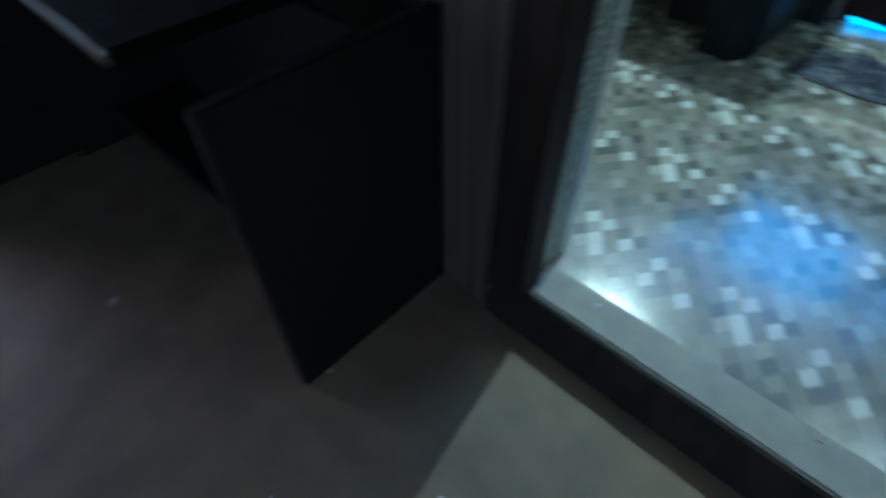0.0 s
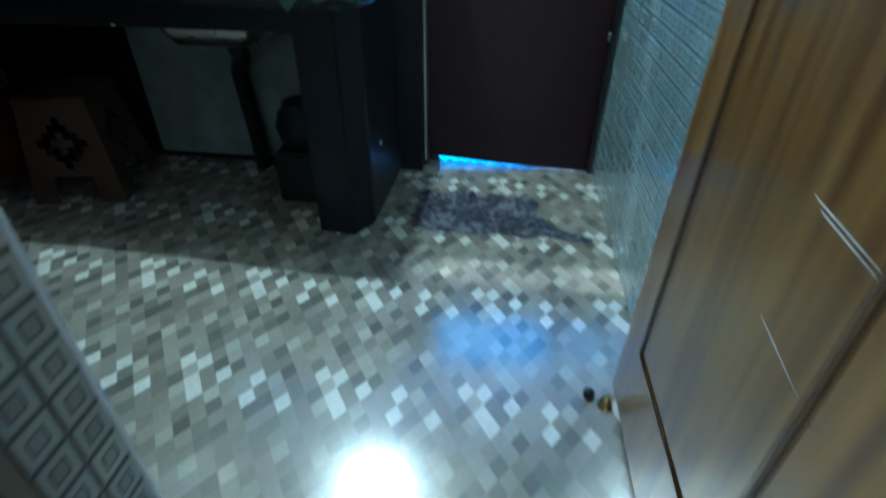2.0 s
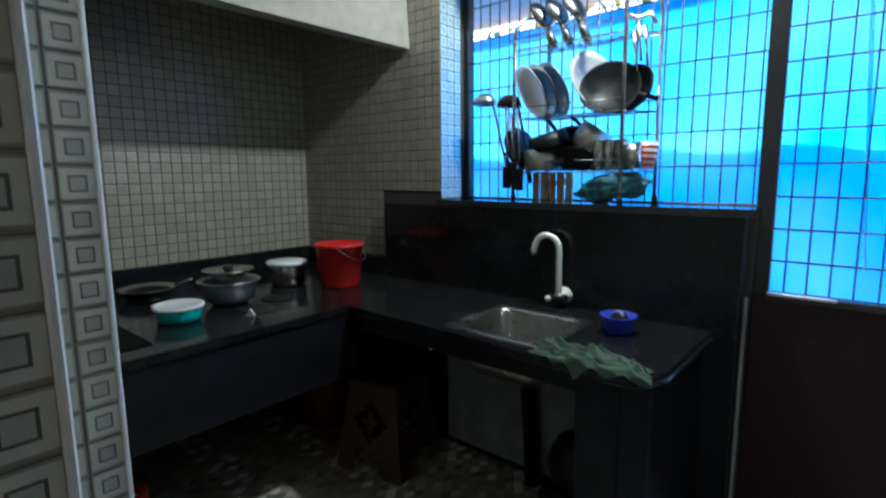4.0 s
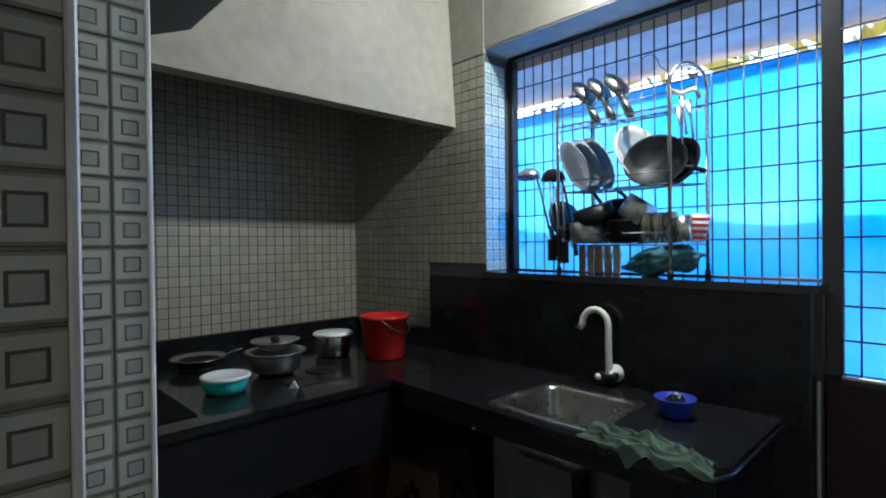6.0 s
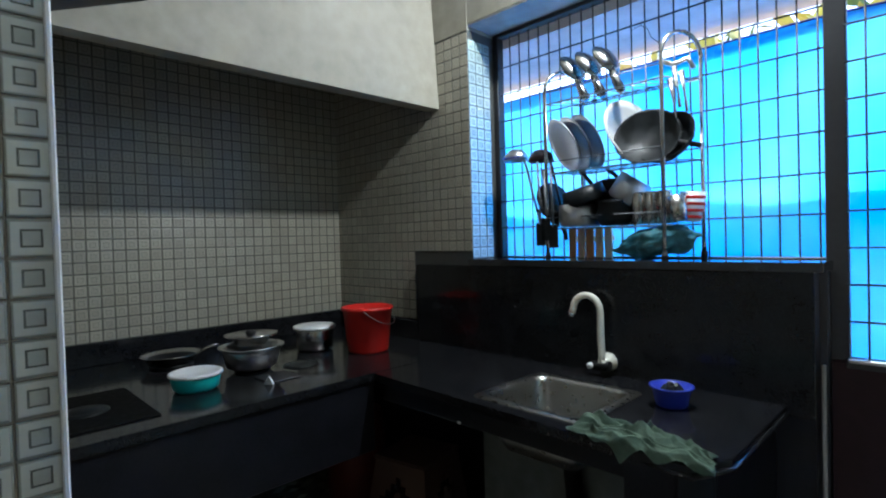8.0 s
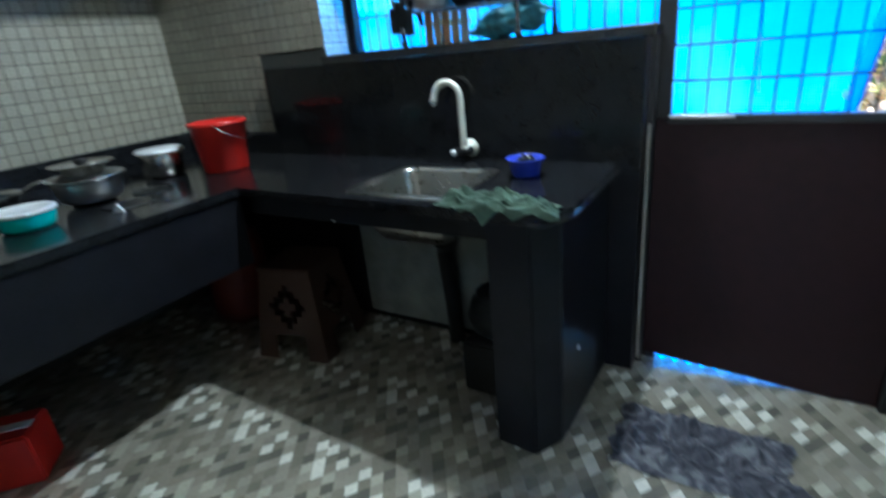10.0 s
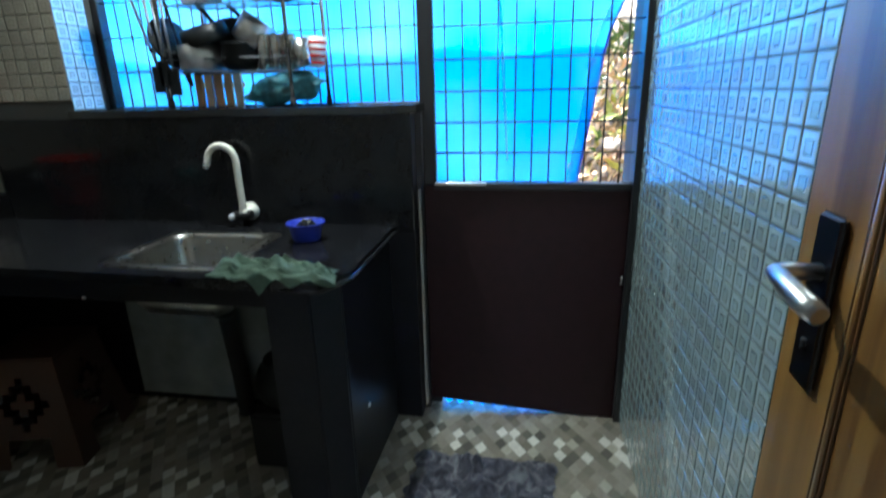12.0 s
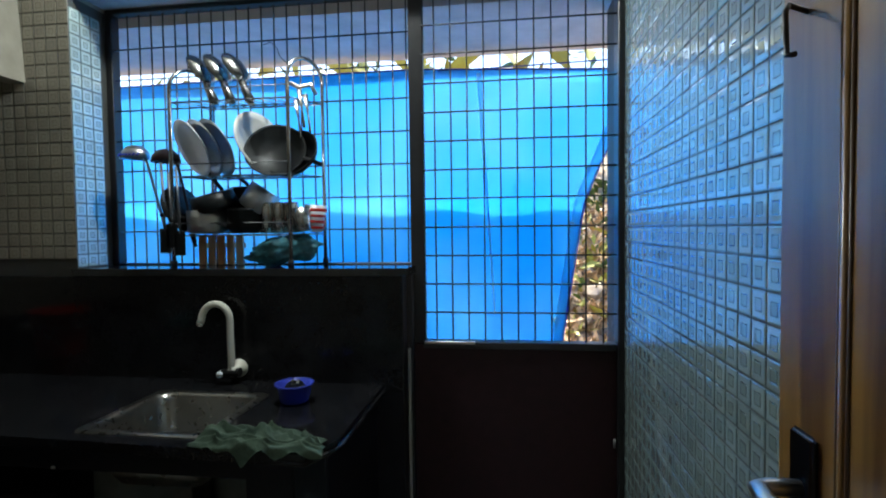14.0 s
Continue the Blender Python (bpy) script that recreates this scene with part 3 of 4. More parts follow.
tap = thing("tap", "ivory swan-neck tap on the black splashback", "tap")
neck = [(-0.135, 3.40, 0.91)] + [(-0.135, 3.40, 0.95), (-0.137, 3.40, 1.05)]
neck += [(-0.137 - 0.055 + 0.055 * math.cos(radians(a)), 3.40 - 0.012 * a / 180, 1.117 + 0.06 * math.sin(radians(a))) for a in range(0, 190, 18)]
neck += [(-0.252, 3.385, 1.103)]
part("neck", tube_bm(neck, [0.0135] * 3 + [0.013] * (len(neck) - 4) + [0.0135], 12), IVORY, tap)
part("nozzle", tube_bm([(-0.252, 3.385, 1.105), (-0.255, 3.384, 1.088)], 0.0135, 12), CHROME, tap, "chrome nozzle")
part("wall_flange", lathe_bm([(0, 0), (0.036, 0), (0.036, 0.006), (0.02, 0.022), (0.018, 0.06), (0, 0.06)], 20, pose(-0.13, BACK - 0.022, 0.915, 90, 0, 0)), IVORY, tap)
part("valve_body", tube_bm([(-0.10, 3.40, 0.912), (-0.175, 3.40, 0.905)], 0.017, 12), BLACK_PL, tap, "black valve body")
part("knob", lathe_bm([(0, 0.014), (0.008, 0.013), (0.013, 0.006), (0.013, -0.006), (0, -0.01)], 16, pose(-0.175, 3.383, 0.905, 90, 0, 0)), WHITE_PL, tap)


# ---- vessels ----
def vessel(name, label, category, profile, material, at, extra=(), rot=(0, 0, 0), group=""):
    v = thing(name, label, category, group)
    part("body", lathe_bm(profile, 32), material, v)
    for pn, bm, m in extra:
        part(pn, bm, m, v)
    v.matrix_basis = pose(*at, *rot)
    return v


def handle_bm(r0, r1, z, ang=0.0, tilt=0.02, r=0.008):
    a = radians(ang)
    return tube_bm([(r0 * math.cos(a), r0 * math.sin(a), z), ((r0 + r1) / 2 * math.cos(a), (r0 + r1) / 2 * math.sin(a), z + tilt * 0.7), (r1 * math.cos(a), r1 * math.sin(a), z + tilt)], r, 8)


# red bucket with wire handle
vessel("bucket", "red plastic bucket on the black counter corner", "bucket",
       [(0, 0.002), (0.095, 0.0), (0.1, 0.008), (0.121, 0.205), (0.129, 0.207), (0.129, 0.222), (0.118, 0.222), (0.096, 0.012), (0, 0.012)], RED_PL, (-1.25, 3.115, TOP + 0.001),
       [("wire_handle", tube_bm([(0.128 * math.cos(radians(a)) * 0.98, -0.04 - 0.09 * math.sin(radians(a)), 0.212 - 0.075 * math.sin(radians(a))) for a in range(0, 181, 15)], 0.002, 6), STEEL_DULL)], (0, 0, 118))
# cooking pots on the hob
hob = thing("gas_hob", "matt black gas hob let into the counter", "hob")
part("burner_plate", box_bm((-1.45, 1.76, TOP), (-0.985, 2.095, TOP + 0.006), 0.002), mat("matt_black_enamel", (0.004, 0.004, 0.004), 0.75, vary=0.2, grain=40, bump=0.05, spec=0.08), hob)
for i, (x, y) in enumerate(((-1.325, 2.55), (-1.25, 2.74), (-1.2, 1.92))):
    part("burner", lathe_bm([(0, 0.012), (0.035, 0.012), (0.042, 0.008), (0.055, 0.006), (0.075, 0.003), (0.075, 0.0)], 24, Matrix.Translation((x, y, TOP + (0.006 if y < 2 else 0.001)))), BLACK_PAN, hob)
part("pan_support", box_bm((-1.2, 2.50, TOP + 0.001), (-1.06, 2.64, TOP + 0.005), 0.002), IRON, hob)
foil = prism_bm([(-0.022, 0.0), (0.02, 0.0), (0.004, 0.036)], -0.006, 0.006, "y", 0.001)
foil.transform(pose(-1.055, 2.497, TOP + 0.001, 14, 0, 38))
tagged(mesh_ob("paper_scrap", foil, WHITE_PL), "folded white paper scrap standing on the black counter", "scrap")
vessel("cooking_pot", "dented aluminium pot with a lid on the hob", "pot",
       [(0, 0.0), (0.085, 0.0), (0.105, 0.012), (0.118, 0.075), (0.118, 0.085), (0.135, 0.092), (0.135, 0.096), (0.112, 0.092), (0.1, 0.015), (0, 0.006)], STEEL_DULL, (-1.325, 2.55, TOP + 0.016),
       [("lid", lathe_bm([(0.0, 0.1), (0.06, 0.1), (0.07, 0.112), (0.075, 0.13), (0.108, 0.14), (0.11, 0.144), (0.1, 0.146), (0.062, 0.134), (0.0, 0.134)], 32), STEEL), ("lid_knob", lathe_bm([(0, 0.133), (0.016, 0.133), (0.024, 0.152), (0.014, 0.16), (0, 0.161)], 16), BLACK_PL)])
vessel("steel_pot", "shiny steel pot with a white rim and lid", "pot",
       [(0, 0.0), (0.075, 0.0), (0.09, 0.012), (0.092, 0.1), (0.088, 0.112), (0.0, 0.112)], STEEL, (-1.49, 2.955, TOP + 0.001),
       [("lid", lathe_bm([(0.105, 0.113), (0.107, 0.119), (0.1, 0.126), (0.0, 0.128), (0, 0.113)], 32), WHITE_PL)])
vessel("bowl", "turquoise plastic bowl with a white lid", "bowl",
       [(0, 0), (0.068, 0.0), (0.08, 0.01), (0.09, 0.056), (0.088, 0.06), (0, 0.06)], TEAL_PL, (-1.212, 2.28, TOP + 0.001),
       [("lid", lathe_bm([(0.089, 0.056), (0.096, 0.058), (0.096, 0.067), (0.087, 0.071), (0.082, 0.066), (0, 0.064)], 32), WHITE_PL)])
vessel("frying_pan", "shallow steel frying pan at the back of the hob", "pan",
       [(0, 0), (0.09, 0.0), (0.12, 0.04), (0.128, 0.042), (0.128, 0.045), (0.115, 0.042), (0.088, 0.006), (0, 0.005)], STEEL, (-1.715, 2.345, TOP + 0.012),
       [("handle", handle_bm(0.12, 0.2, 0.042, 62, 0.028, 0.006), STEEL), ("trivet", lathe_bm([(0, -0.011), (0.09, -0.011), (0.09, 0.0), (0, 0)], 20), BLACK_PAN), ("inside", lathe_bm([(0, 0.0055), (0.086, 0.0065), (0.104, 0.03), (0.1, 0.03), (0.083, 0.009), (0, 0.0085)], 28), BLACK_PAN)])
vessel("plastic_tub", "small blue plastic tub on the sink counter", "tub",
       [(0, 0), (0.044, 0.0), (0.048, 0.006), (0.058, 0.056), (0.067, 0.06), (0.067, 0.064), (0.056, 0.062), (0.044, 0.008), (0, 0.008)], BLUE_PL, (0.195, 3.23, TOP + 0.001))

bm = bmesh.new()
bmesh.ops.create_icosphere(bm, subdivisions=3, radius=0.036)
for v in bm.verts:
    v.co = Vector((0.195, 3.23, TOP + 0.04)) + v.co * (1 + 0.3 * noise.noise(v.co * 60)) * 0.95
tagged(mesh_ob("scourer", bm, BLACK_PAN), "dark wire scourer lying in the blue tub", "scourer")


# ---- cloth on the counter, mat on the floor ----
def sheet(name, label, category, nx, ny, fn, material, thick):
    bm = bmesh.new()
    g = [[bm.verts.new(fn(i / nx, j / ny)) for j in range(ny + 1)] for i in range(nx + 1)]
    for i in range(nx):
        for j in range(ny):
            bm.faces.new((g[i][j], g[i + 1][j], g[i + 1][j + 1], g[i][j + 1])).smooth = True
    bmesh.ops.solidify(bm, geom=bm.faces[:], thickness=thick)
    return tagged(mesh_ob(name, bm, material), label, category)


def rag(u, v):
    """A wrung cloth: long creases from end to end, one corner over the counter edge."""
    w = 0.105 + 0.04 * math.sin(math.pi * min(1, u * 0.8 + 0.2)) + 0.02 * noise.noise((u * 7, 0, 5))
    x = 0.065 + 0.36 * u + 0.03 * v * u + 0.014 * noise.noise((u * 5, v * 5, 0))
    y = 2.955 + 0.012 * math.sin(4 * u) - 0.035 * u * u - v * w + 0.016 * noise.noise((u * 6 + 3, v * 4, 1))
    lane = v * 4.2 - u * 2.4 + 0.8 * noise.noise((u * 3.0, v * 2.2, 7))
    ridge = 1 - min(1, abs(noise.noise((u * 1.8 + 0.4, lane, 2))) * 3.0)
    cross = 1 - min(1, abs(noise.noise((u * 5.5 + v * 2.5, v * 2.0, 11))) * 3.4)
    h = 0.004 + 0.03 * ridge * (0.35 + 1.3 * abs(noise.noise((u * 3, v * 2, 4)))) + 0.013 * cross + 0.012 * (0.5 + noise.noise((u * 3, v * 3, 15)))
    h += 0.018 * max(0, 1 - abs(u - 0.1) * 7) * max(0, 1 - abs(v - 0.3) * 2.5)
    h = max(0.003, h * (1 - abs(2 * v - 1) ** 6) * (1 - abs(2 * u - 1) ** 10))
    z = TOP + 0.006 + h
    y -= 0.026 * max(0, 1 - abs(u - 0.42) * 7) * max(0, v - 0.5) / 0.5
    edge = 2.826 - 0.034 * (x - 0.2) - 0.004
    if y < edge:
        over = edge - y
        z -= min(0.07, over * 1.3)
        y = edge - 0.003 - over * 0.2
    return (x, y, z)


sheet("dish_cloth", "crumpled green-grey rag over the counter edge", "cloth", 150, 90, rag, CLOTH_G, 0.003)


def floor_mat(u, v):
    x = 0.56 + 0.52 * u + 0.03 * noise.noise((v * 5, u * 2, 0)) + (0.07 * u if v < 0.3 else 0)
    y = 2.93 + 0.31 * v + 0.03 * noise.noise((u * 6, v * 2, 3))
    edge = min(u, v, 1 - u, 1 - v)
    h = 0.006 + min(1, edge * 8) * (0.04 * abs(noise.noise((u * 14, v * 9, 1))) + 0.05 * abs(noise.noise((u * 5, v * 4, 4))))
    return (x, y, h)


floor_rag = sheet("floor_rag", "crumpled dark blue-grey rag mat before the back door", "mat", 80, 50, floor_mat, MAT_BLUE, 0.004)


def rag_tail(u, v):
    return (1.05 + 0.24 * u, 2.985 - 0.05 * u + (v - 0.5) * (0.035 + 0.06 * u * (1 - u) * 2), 0.005 + 0.014 * abs(noise.noise((u * 5, v * 4, 8))) * (1 - abs(2 * v - 1)))


rag_end = sheet("twisted_end", "twisted end of the grey rag", "", 30, 10, rag_tail, MAT_BLUE, 0.004)
rag_end.parent = floor_rag

# ---- things under the counters ----
stool = thing("stool", "brown plastic stool with pierced sides", "stool")
SX, SY = -0.93, 3.14


def stool_side(ang):
    """One tapered side with five openings cut through."""
    bm = bmesh.new()
    n, mrows = 11, 14
    for i in range(n):
        for j in range(mrows):
            hx, hz = (i - n // 2), j - 8
            if (abs(hx) + abs(hz) in (2, 3) and (abs(hx) <= 1 or abs(hz) <= 1) and not (hx == 0 and abs(hz) < 2)) or (j < 4 and abs(hx) < 3):
                continue
            q = []
            for a, b in ((i, j), (i + 1, j), (i + 1, j + 1), (i, j + 1)):
                z = 0.43 * b / mrows
                w = 0.19 - 0.055 * b / mrows
                q.append(bm.verts.new(((a / n * 2 - 1) * w, -w, z)))
            bm.faces.new(q)
    bmesh.ops.remove_doubles(bm, verts=bm.verts, dist=0.0005)
    bmesh.ops.solidify(bm, geom=bm.faces[:], thickness=0.006)
    bm.transform(pose(SX, SY, 0, 0, 0, ang))
    return bm


for a in (0, 90, 180, 270):
    part("side", stool_side(a + 12), BROWN_PL, stool)
sb = box_bm((-0.145, -0.145, 0.425), (0.145, 0.145, 0.445), 0.008, 2)
sb.transform(pose(SX, SY, 0, 0, 0, 12))
part("seat", sb, BROWN_PL, stool)

# pale panel stops at the shadow edge of the lit patch on this wall
structure("lit_wall_under_sink", box_bm((-0.80, 3.452, 0.035), (0.2, 3.4695, 0.83), 0.002), PALE_WALL, "pale grey plastered wall under the sink, cut off where its lit patch ends", "wall")
vessel("black_pot", "sooty black round pot under the sink", "pot",
       [(0, 0), (0.07, 0.0), (0.105, 0.03), (0.12, 0.09), (0.1, 0.15), (0.075, 0.17), (0.08, 0.185), (0.07, 0.185), (0.0, 0.17)], BLACK_PAN, (0.07, 3.2, 0.231))
tagged(mesh_ob("crate", box_bm((-0.04, 3.08, 0.0), (0.19, 3.34, 0.23), 0.012, 2), BLACK_PL), "black plastic crate under the sink", "crate")

OLD_RED = mat("faded_red_paint", (0.12, 0.015, 0.012), 0.5, vary=0.3, grain=15)
vessel("gas_cylinder", "red gas cylinder in the shade under the counter", "gas cylinder",
             [(0, 0.0), (0.11, 0.0), (0.12, 0.02), (0.155, 0.04), (0.16, 0.08), (0.16, 0.42), (0.14, 0.49), (0.06, 0.52), (0.05, 0.52), (0, 0.52)], OLD_RED, (-1.5, 3.2, 0.0),
             [("valve", lathe_bm([(0, 0.52), (0.025, 0.52), (0.025, 0.58), (0, 0.58)], 12), STEEL_DULL),
              ("collar", lathe_bm([(0.09, 0.50), (0.095, 0.60), (0.09, 0.60), (0.085, 0.50)], 24), OLD_RED)])
rb = thing("red_carton", "red box with a white band on the floor under the counter", "box")
bm = box_bm((-0.11, -0.09, 0), (0.11, 0.09, 0.2), 0.008, 2)
part("body", bm, RED_PL, rb)
part("flap", box_bm((-0.10, -0.03, 0.2), (0.10, 0.012, 0.205), 0.002), WHITE_PL, rb, "white paper band across the top")
rb.matrix_basis = pose(-1.31, 2.0, 0, 0, 0, 48)

stop = thing("door_stop", "small brass and black door stop on the mosaic", "door stop")
part("base", lathe_bm([(0, 0), (0.02, 0.0), (0.02, 0.006), (0.012, 0.012), (0.011, 0.03), (0, 0.031)], 16, Matrix.Translation((1.225, 2.13, 0.002))), mat("brass", (0.5, 0.38, 0.14), 0.35, 1.0), stop)
part("rubber", lathe_bm([(0, 0.0), (0.014, 0.002), (0.016, 0.016), (0.01, 0.026), (0, 0.028)], 16, Matrix.Translation((1.185, 2.155, 0.002))), BLACK_PL, stop)

# black table in the outer room
cab = thing("table", "black panelled table against the outer room wall", "table")
part("tabletop", box_bm((-1.19, 0.81, 0.675), (0.035, 1.335, 0.705), 0.006, 2), mat("dull_black_laminate", (0.006, 0.006, 0.006), 0.7, vary=0.2, grain=30, spec=0.12), cab)
part("top_edge", box_bm((-1.19, 0.803, 0.68), (0.035, 0.809, 0.7), 0.002), BROWN_PL, cab, "dull edge strip")
part("side_panel", box_bm((0.165, 0.835, LOW), (0.195, 1.33, 0.66), 0.005, 2), BLACK_PL, cab)
part("side_panel", box_bm((-1.18, 0.835, LOW), (-1.15, 1.33, 0.675), 0.005, 2), BLACK_PL, cab)
part("rail", box_bm((-1.15, 1.15, 0.60), (0.165, 1.175, 0.66), 0.004), BLACK_PL, cab)
part("back_panel", box_bm((-1.15, 1.29, LOW), (0.165, 1.315, 0.66), 0.004), BLACK_PL, cab)
# black board added to keep the wall above the table dark
part("dark_board", box_bm((-1.19, 1.30, 0.706), (0.195, 1.328, 1.5), 0.004), BLACK_PL, cab)
part("shelf", box_bm((-1.15, 1.0, LOW + 0.1), (0.165, 1.29, LOW + 0.13), 0.004), BLACK_PL, cab)
low_cabinet = thing("cabinet", "black low cabinet standing at the end of the table", "cabinet")
part("body", box_bm((-1.9, 0.3, LOW), (-1.2, 1.33, 0.66), 0.006, 2), BLACK_PL, low_cabinet)
part("top", box_bm((-1.92, 0.28, 0.661), (-1.195, 1.33, 0.69), 0.006, 2), BLACK_PL, low_cabinet)
for y0 in (0.33, 0.815):
    cdoor = part("door", box_bm((-1.199, y0, LOW + 0.06), (-1.185, y0 + 0.475, 0.63), 0.004, 2), BLACK_PL, low_cabinet)
    part("handle", tube_bm([(-1.183, y0 + 0.42, 0.3), (-1.165, y0 + 0.42, 0.31), (-1.165, y0 + 0.42, 0.39), (-1.183, y0 + 0.42, 0.4)], 0.005, 8), DARK_CHROME, cdoor)
scrap = random.Random(4)
for x, y, z, r in ((0.35, 0.62, LOW, 0.012), (0.62, 0.87, LOW, 0.016), (0.2, 0.9, LOW, 0.01), (-0.42, 0.62, LOW, 0.02), (0.62, 1.43, 0.012, 0.014), (1.13, 1.45, 0.012, 0.012)):
    bm = bmesh.new()
    ringv = [bm.verts.new((x + r * scrap.uniform(0.5, 1.2) * math.cos(a), y + r * scrap.uniform(0.3, 0.8) * math.sin(a), z + 0.002 + 0.004 * scrap.random())) for a in (0, 1, 2, 3, 4, 5)]
    bm.faces.new(ringv)
    bmesh.ops.solidify(bm, geom=bm.faces[:], thickness=0.0015)
    tagged(mesh_ob("paper_scrap", bm, WHITE_PL), "tiny pale scrap of paper on the floor", "scrap", "scraps on the floor")

# ---- dish rack in the window niche ----
rack = thing("dish_rack", "steel wire dish rack standing in the window niche", "dish rack")
RF, RB, SILL = 3.495, 3.635, 1.31


def rack_side(x0, x1, top):
    pts = [(x0, RF, SILL), (x0, RF, top - 0.09)]
    pts += [((x0 + x1) / 2 + (x0 - x1) / 2 * math.cos(radians(a)), (RF + RB) / 2 - (RB - RF) / 2 * math.cos(radians(a)), top - 0.09 + 0.09 * math.sin(radians(a))) for a in range(0, 181, 20)]
    pts += [(x1, RB, top - 0.09), (x1, RB, SILL)]
    return tube_bm(pts, 0.008, 8)


part("side_frame", rack_side(-0.43, -0.335, 2.125), STEEL, rack)
part("side_frame", rack_side(0.075, 0.165, 2.15), STEEL, rack)
for z in (1.44, 1.68, 1.98):
    sh = part("shelf", tube_bm([(-0.428, RF, z), (0.08, RF, z), (0.16, RB, z), (-0.337, RB, z)], 0.0035, 6, closed=True), WIRE, rack)
    for k in range(1, 12):
        x = -0.428 + 0.046 * k
        part("wire", tube_bm([(x, RF, z), (x + 0.085, RB, z)], 0.002, 5), WIRE, sh)
    part("rail", tube_bm([(-0.43, RF - 0.003, z + 0.05), (0.077, RF - 0.003, z + 0.05)], 0.0025, 6), WIRE, sh)
for x, y in ((-0.43, RF), (-0.335, RB), (0.075, RF), (0.165, RB)):
    part("foot", lathe_bm([(0, 0), (0.012, 0), (0.012, 0.03), (0, 0.03)], 10, Matrix.Translation((x, y, SILL - 0.001))), BLACK_PL, rack, "black rubber foot")

PLATE = [(0, 0), (0.08, 0.0), (0.098, 0.013), (0.122, 0.022), (0.124, 0.025), (0.096, 0.018), (0.078, 0.004), (0, 0.004)]
for x, m, words in ((-0.36, WHITE_PL, "white plate standing in the dish rack"), (-0.305, PLATE_STEEL, "brushed steel plate standing in the dish rack"), (-0.25, PLATE_STEEL, "brushed steel plate standing in the dish rack")):
    vessel("plate", words, "plate", PLATE, m, (x, 3.565, 1.812), (), (0, 116, -126), "plates in the rack")
vessel("white_dish", "large white oval dish in the dish rack", "dish", [(0, 0), (0.092, 0), (0.112, 0.018), (0.134, 0.03), (0.136, 0.034), (0.108, 0.022), (0.088, 0.006), (0, 0.006)], mat("off_white_ceramic", (0.5, 0.5, 0.47), 0.25, vary=0.06, grain=15, bump=0.02), (-0.115, 3.60, 1.815), (), (0, 72, -20))
vessel("black_pan", "black round frying pan leaning in the dish rack", "pan", [(0, 0), (0.09, 0), (0.12, 0.04), (0.124, 0.044), (0.116, 0.042), (0.087, 0.005), (0, 0.005)], BLACK_PAN, (-0.01, 3.575, 1.765),
       [("handle", handle_bm(0.118, 0.2, 0.04, -20, 0.0, 0.009), BLACK_PL)], (64, 0, 14))
vessel("kadai", "dark iron wok leaning behind the frying pan", "wok", [(0, 0), (0.06, 0.004), (0.1, 0.03), (0.115, 0.06), (0.11, 0.06), (0.09, 0.03), (0, 0.008)], BLACK_PAN, (0.065, 3.615, 1.745), (), (60, 0, -10))
for i, (x, z0, z1) in enumerate(((-0.47, 1.74, 1.37), (-0.44, 1.70, 1.39), (-0.405, 1.72, 1.36))):
    sp = thing("spatula", "dark steel spatula hanging at the rack end", "spatula", "spatulas on the rack")
    part("handle", tube_bm([(x, 3.487, z0), (x + 0.01, 3.485, (z0 + z1) / 2), (x + 0.012, 3.484, z1 + 0.09)], 0.005, 8), WIRE, sp)
    part("blade", box_bm((x - 0.012, 3.480, z1), (x + 0.036, 3.486, z1 + 0.1), 0.003), BLACK_PAN, sp)
# lower shelf
vessel("saucepan", "blackened steel saucepan lying in the rack", "pan", [(0, 0), (0.08, 0), (0.088, 0.01), (0.09, 0.095), (0.085, 0.095), (0.08, 0.012), (0, 0.008)], STEEL_DULL, (-0.31, 3.565, 1.447), [("handle", handle_bm(0.078, 0.19, 0.06, 200, 0.02), BLACK_PL)])
vessel("saucepan", "steel saucepan turned over on another pan", "pan", [(0, 0), (0.088, 0), (0.094, 0.012), (0.085, 0.065), (0, 0.07)], BLACK_PAN, (-0.28, 3.565, 1.55), (), (14, -10, 0))
vessel("mug", "dark steel mug tipped in the rack", "mug", [(0, 0), (0.055, 0), (0.066, 0.01), (0.068, 0.105), (0.062, 0.105), (0.055, 0.012), (0, 0.01)], STEEL_DULL, (-0.125, 3.57, 1.54), [("handle", handle_bm(0.058, 0.16, 0.07, 150, 0.015), BLACK_PL)], (0, 35, 20))
vessel("small_pot", "black pot under a tipped mug", "pot", [(0, 0), (0.06, 0), (0.082, 0.03), (0.072, 0.09), (0.078, 0.1), (0.066, 0.096), (0, 0.06)], BLACK_PAN, (-0.145, 3.565, 1.447))
for x in (-0.05, 0.0, 0.05):
    vessel("tumbler", "plain steel tumbler upside down in the rack", "tumbler", [(0, 0.125), (0.028, 0.125), (0.03, 0.118), (0.037, 0.0), (0.034, 0.0), (0, 0.11)], STEEL, (x, 3.56, 1.447), (), (0, 0, 0), "tumblers in the rack")
striped = vessel("cup", "white cup with red stripes in the rack", "cup", [(0, 0), (0.03, 0), (0.046, 0.11), (0.043, 0.11), (0.028, 0.006), (0, 0.006)], WHITE_PL, (0.135, 3.595, 1.45), (), (0, 4, 0))
vessel("steel_cup", "small steel cup tipped on the rack", "cup", [(0, 0), (0.03, 0), (0.04, 0.095), (0.037, 0.095), (0.027, 0.006), (0, 0.006)], STEEL, (0.113, 3.54, 1.452), (), (0, -9, 0))
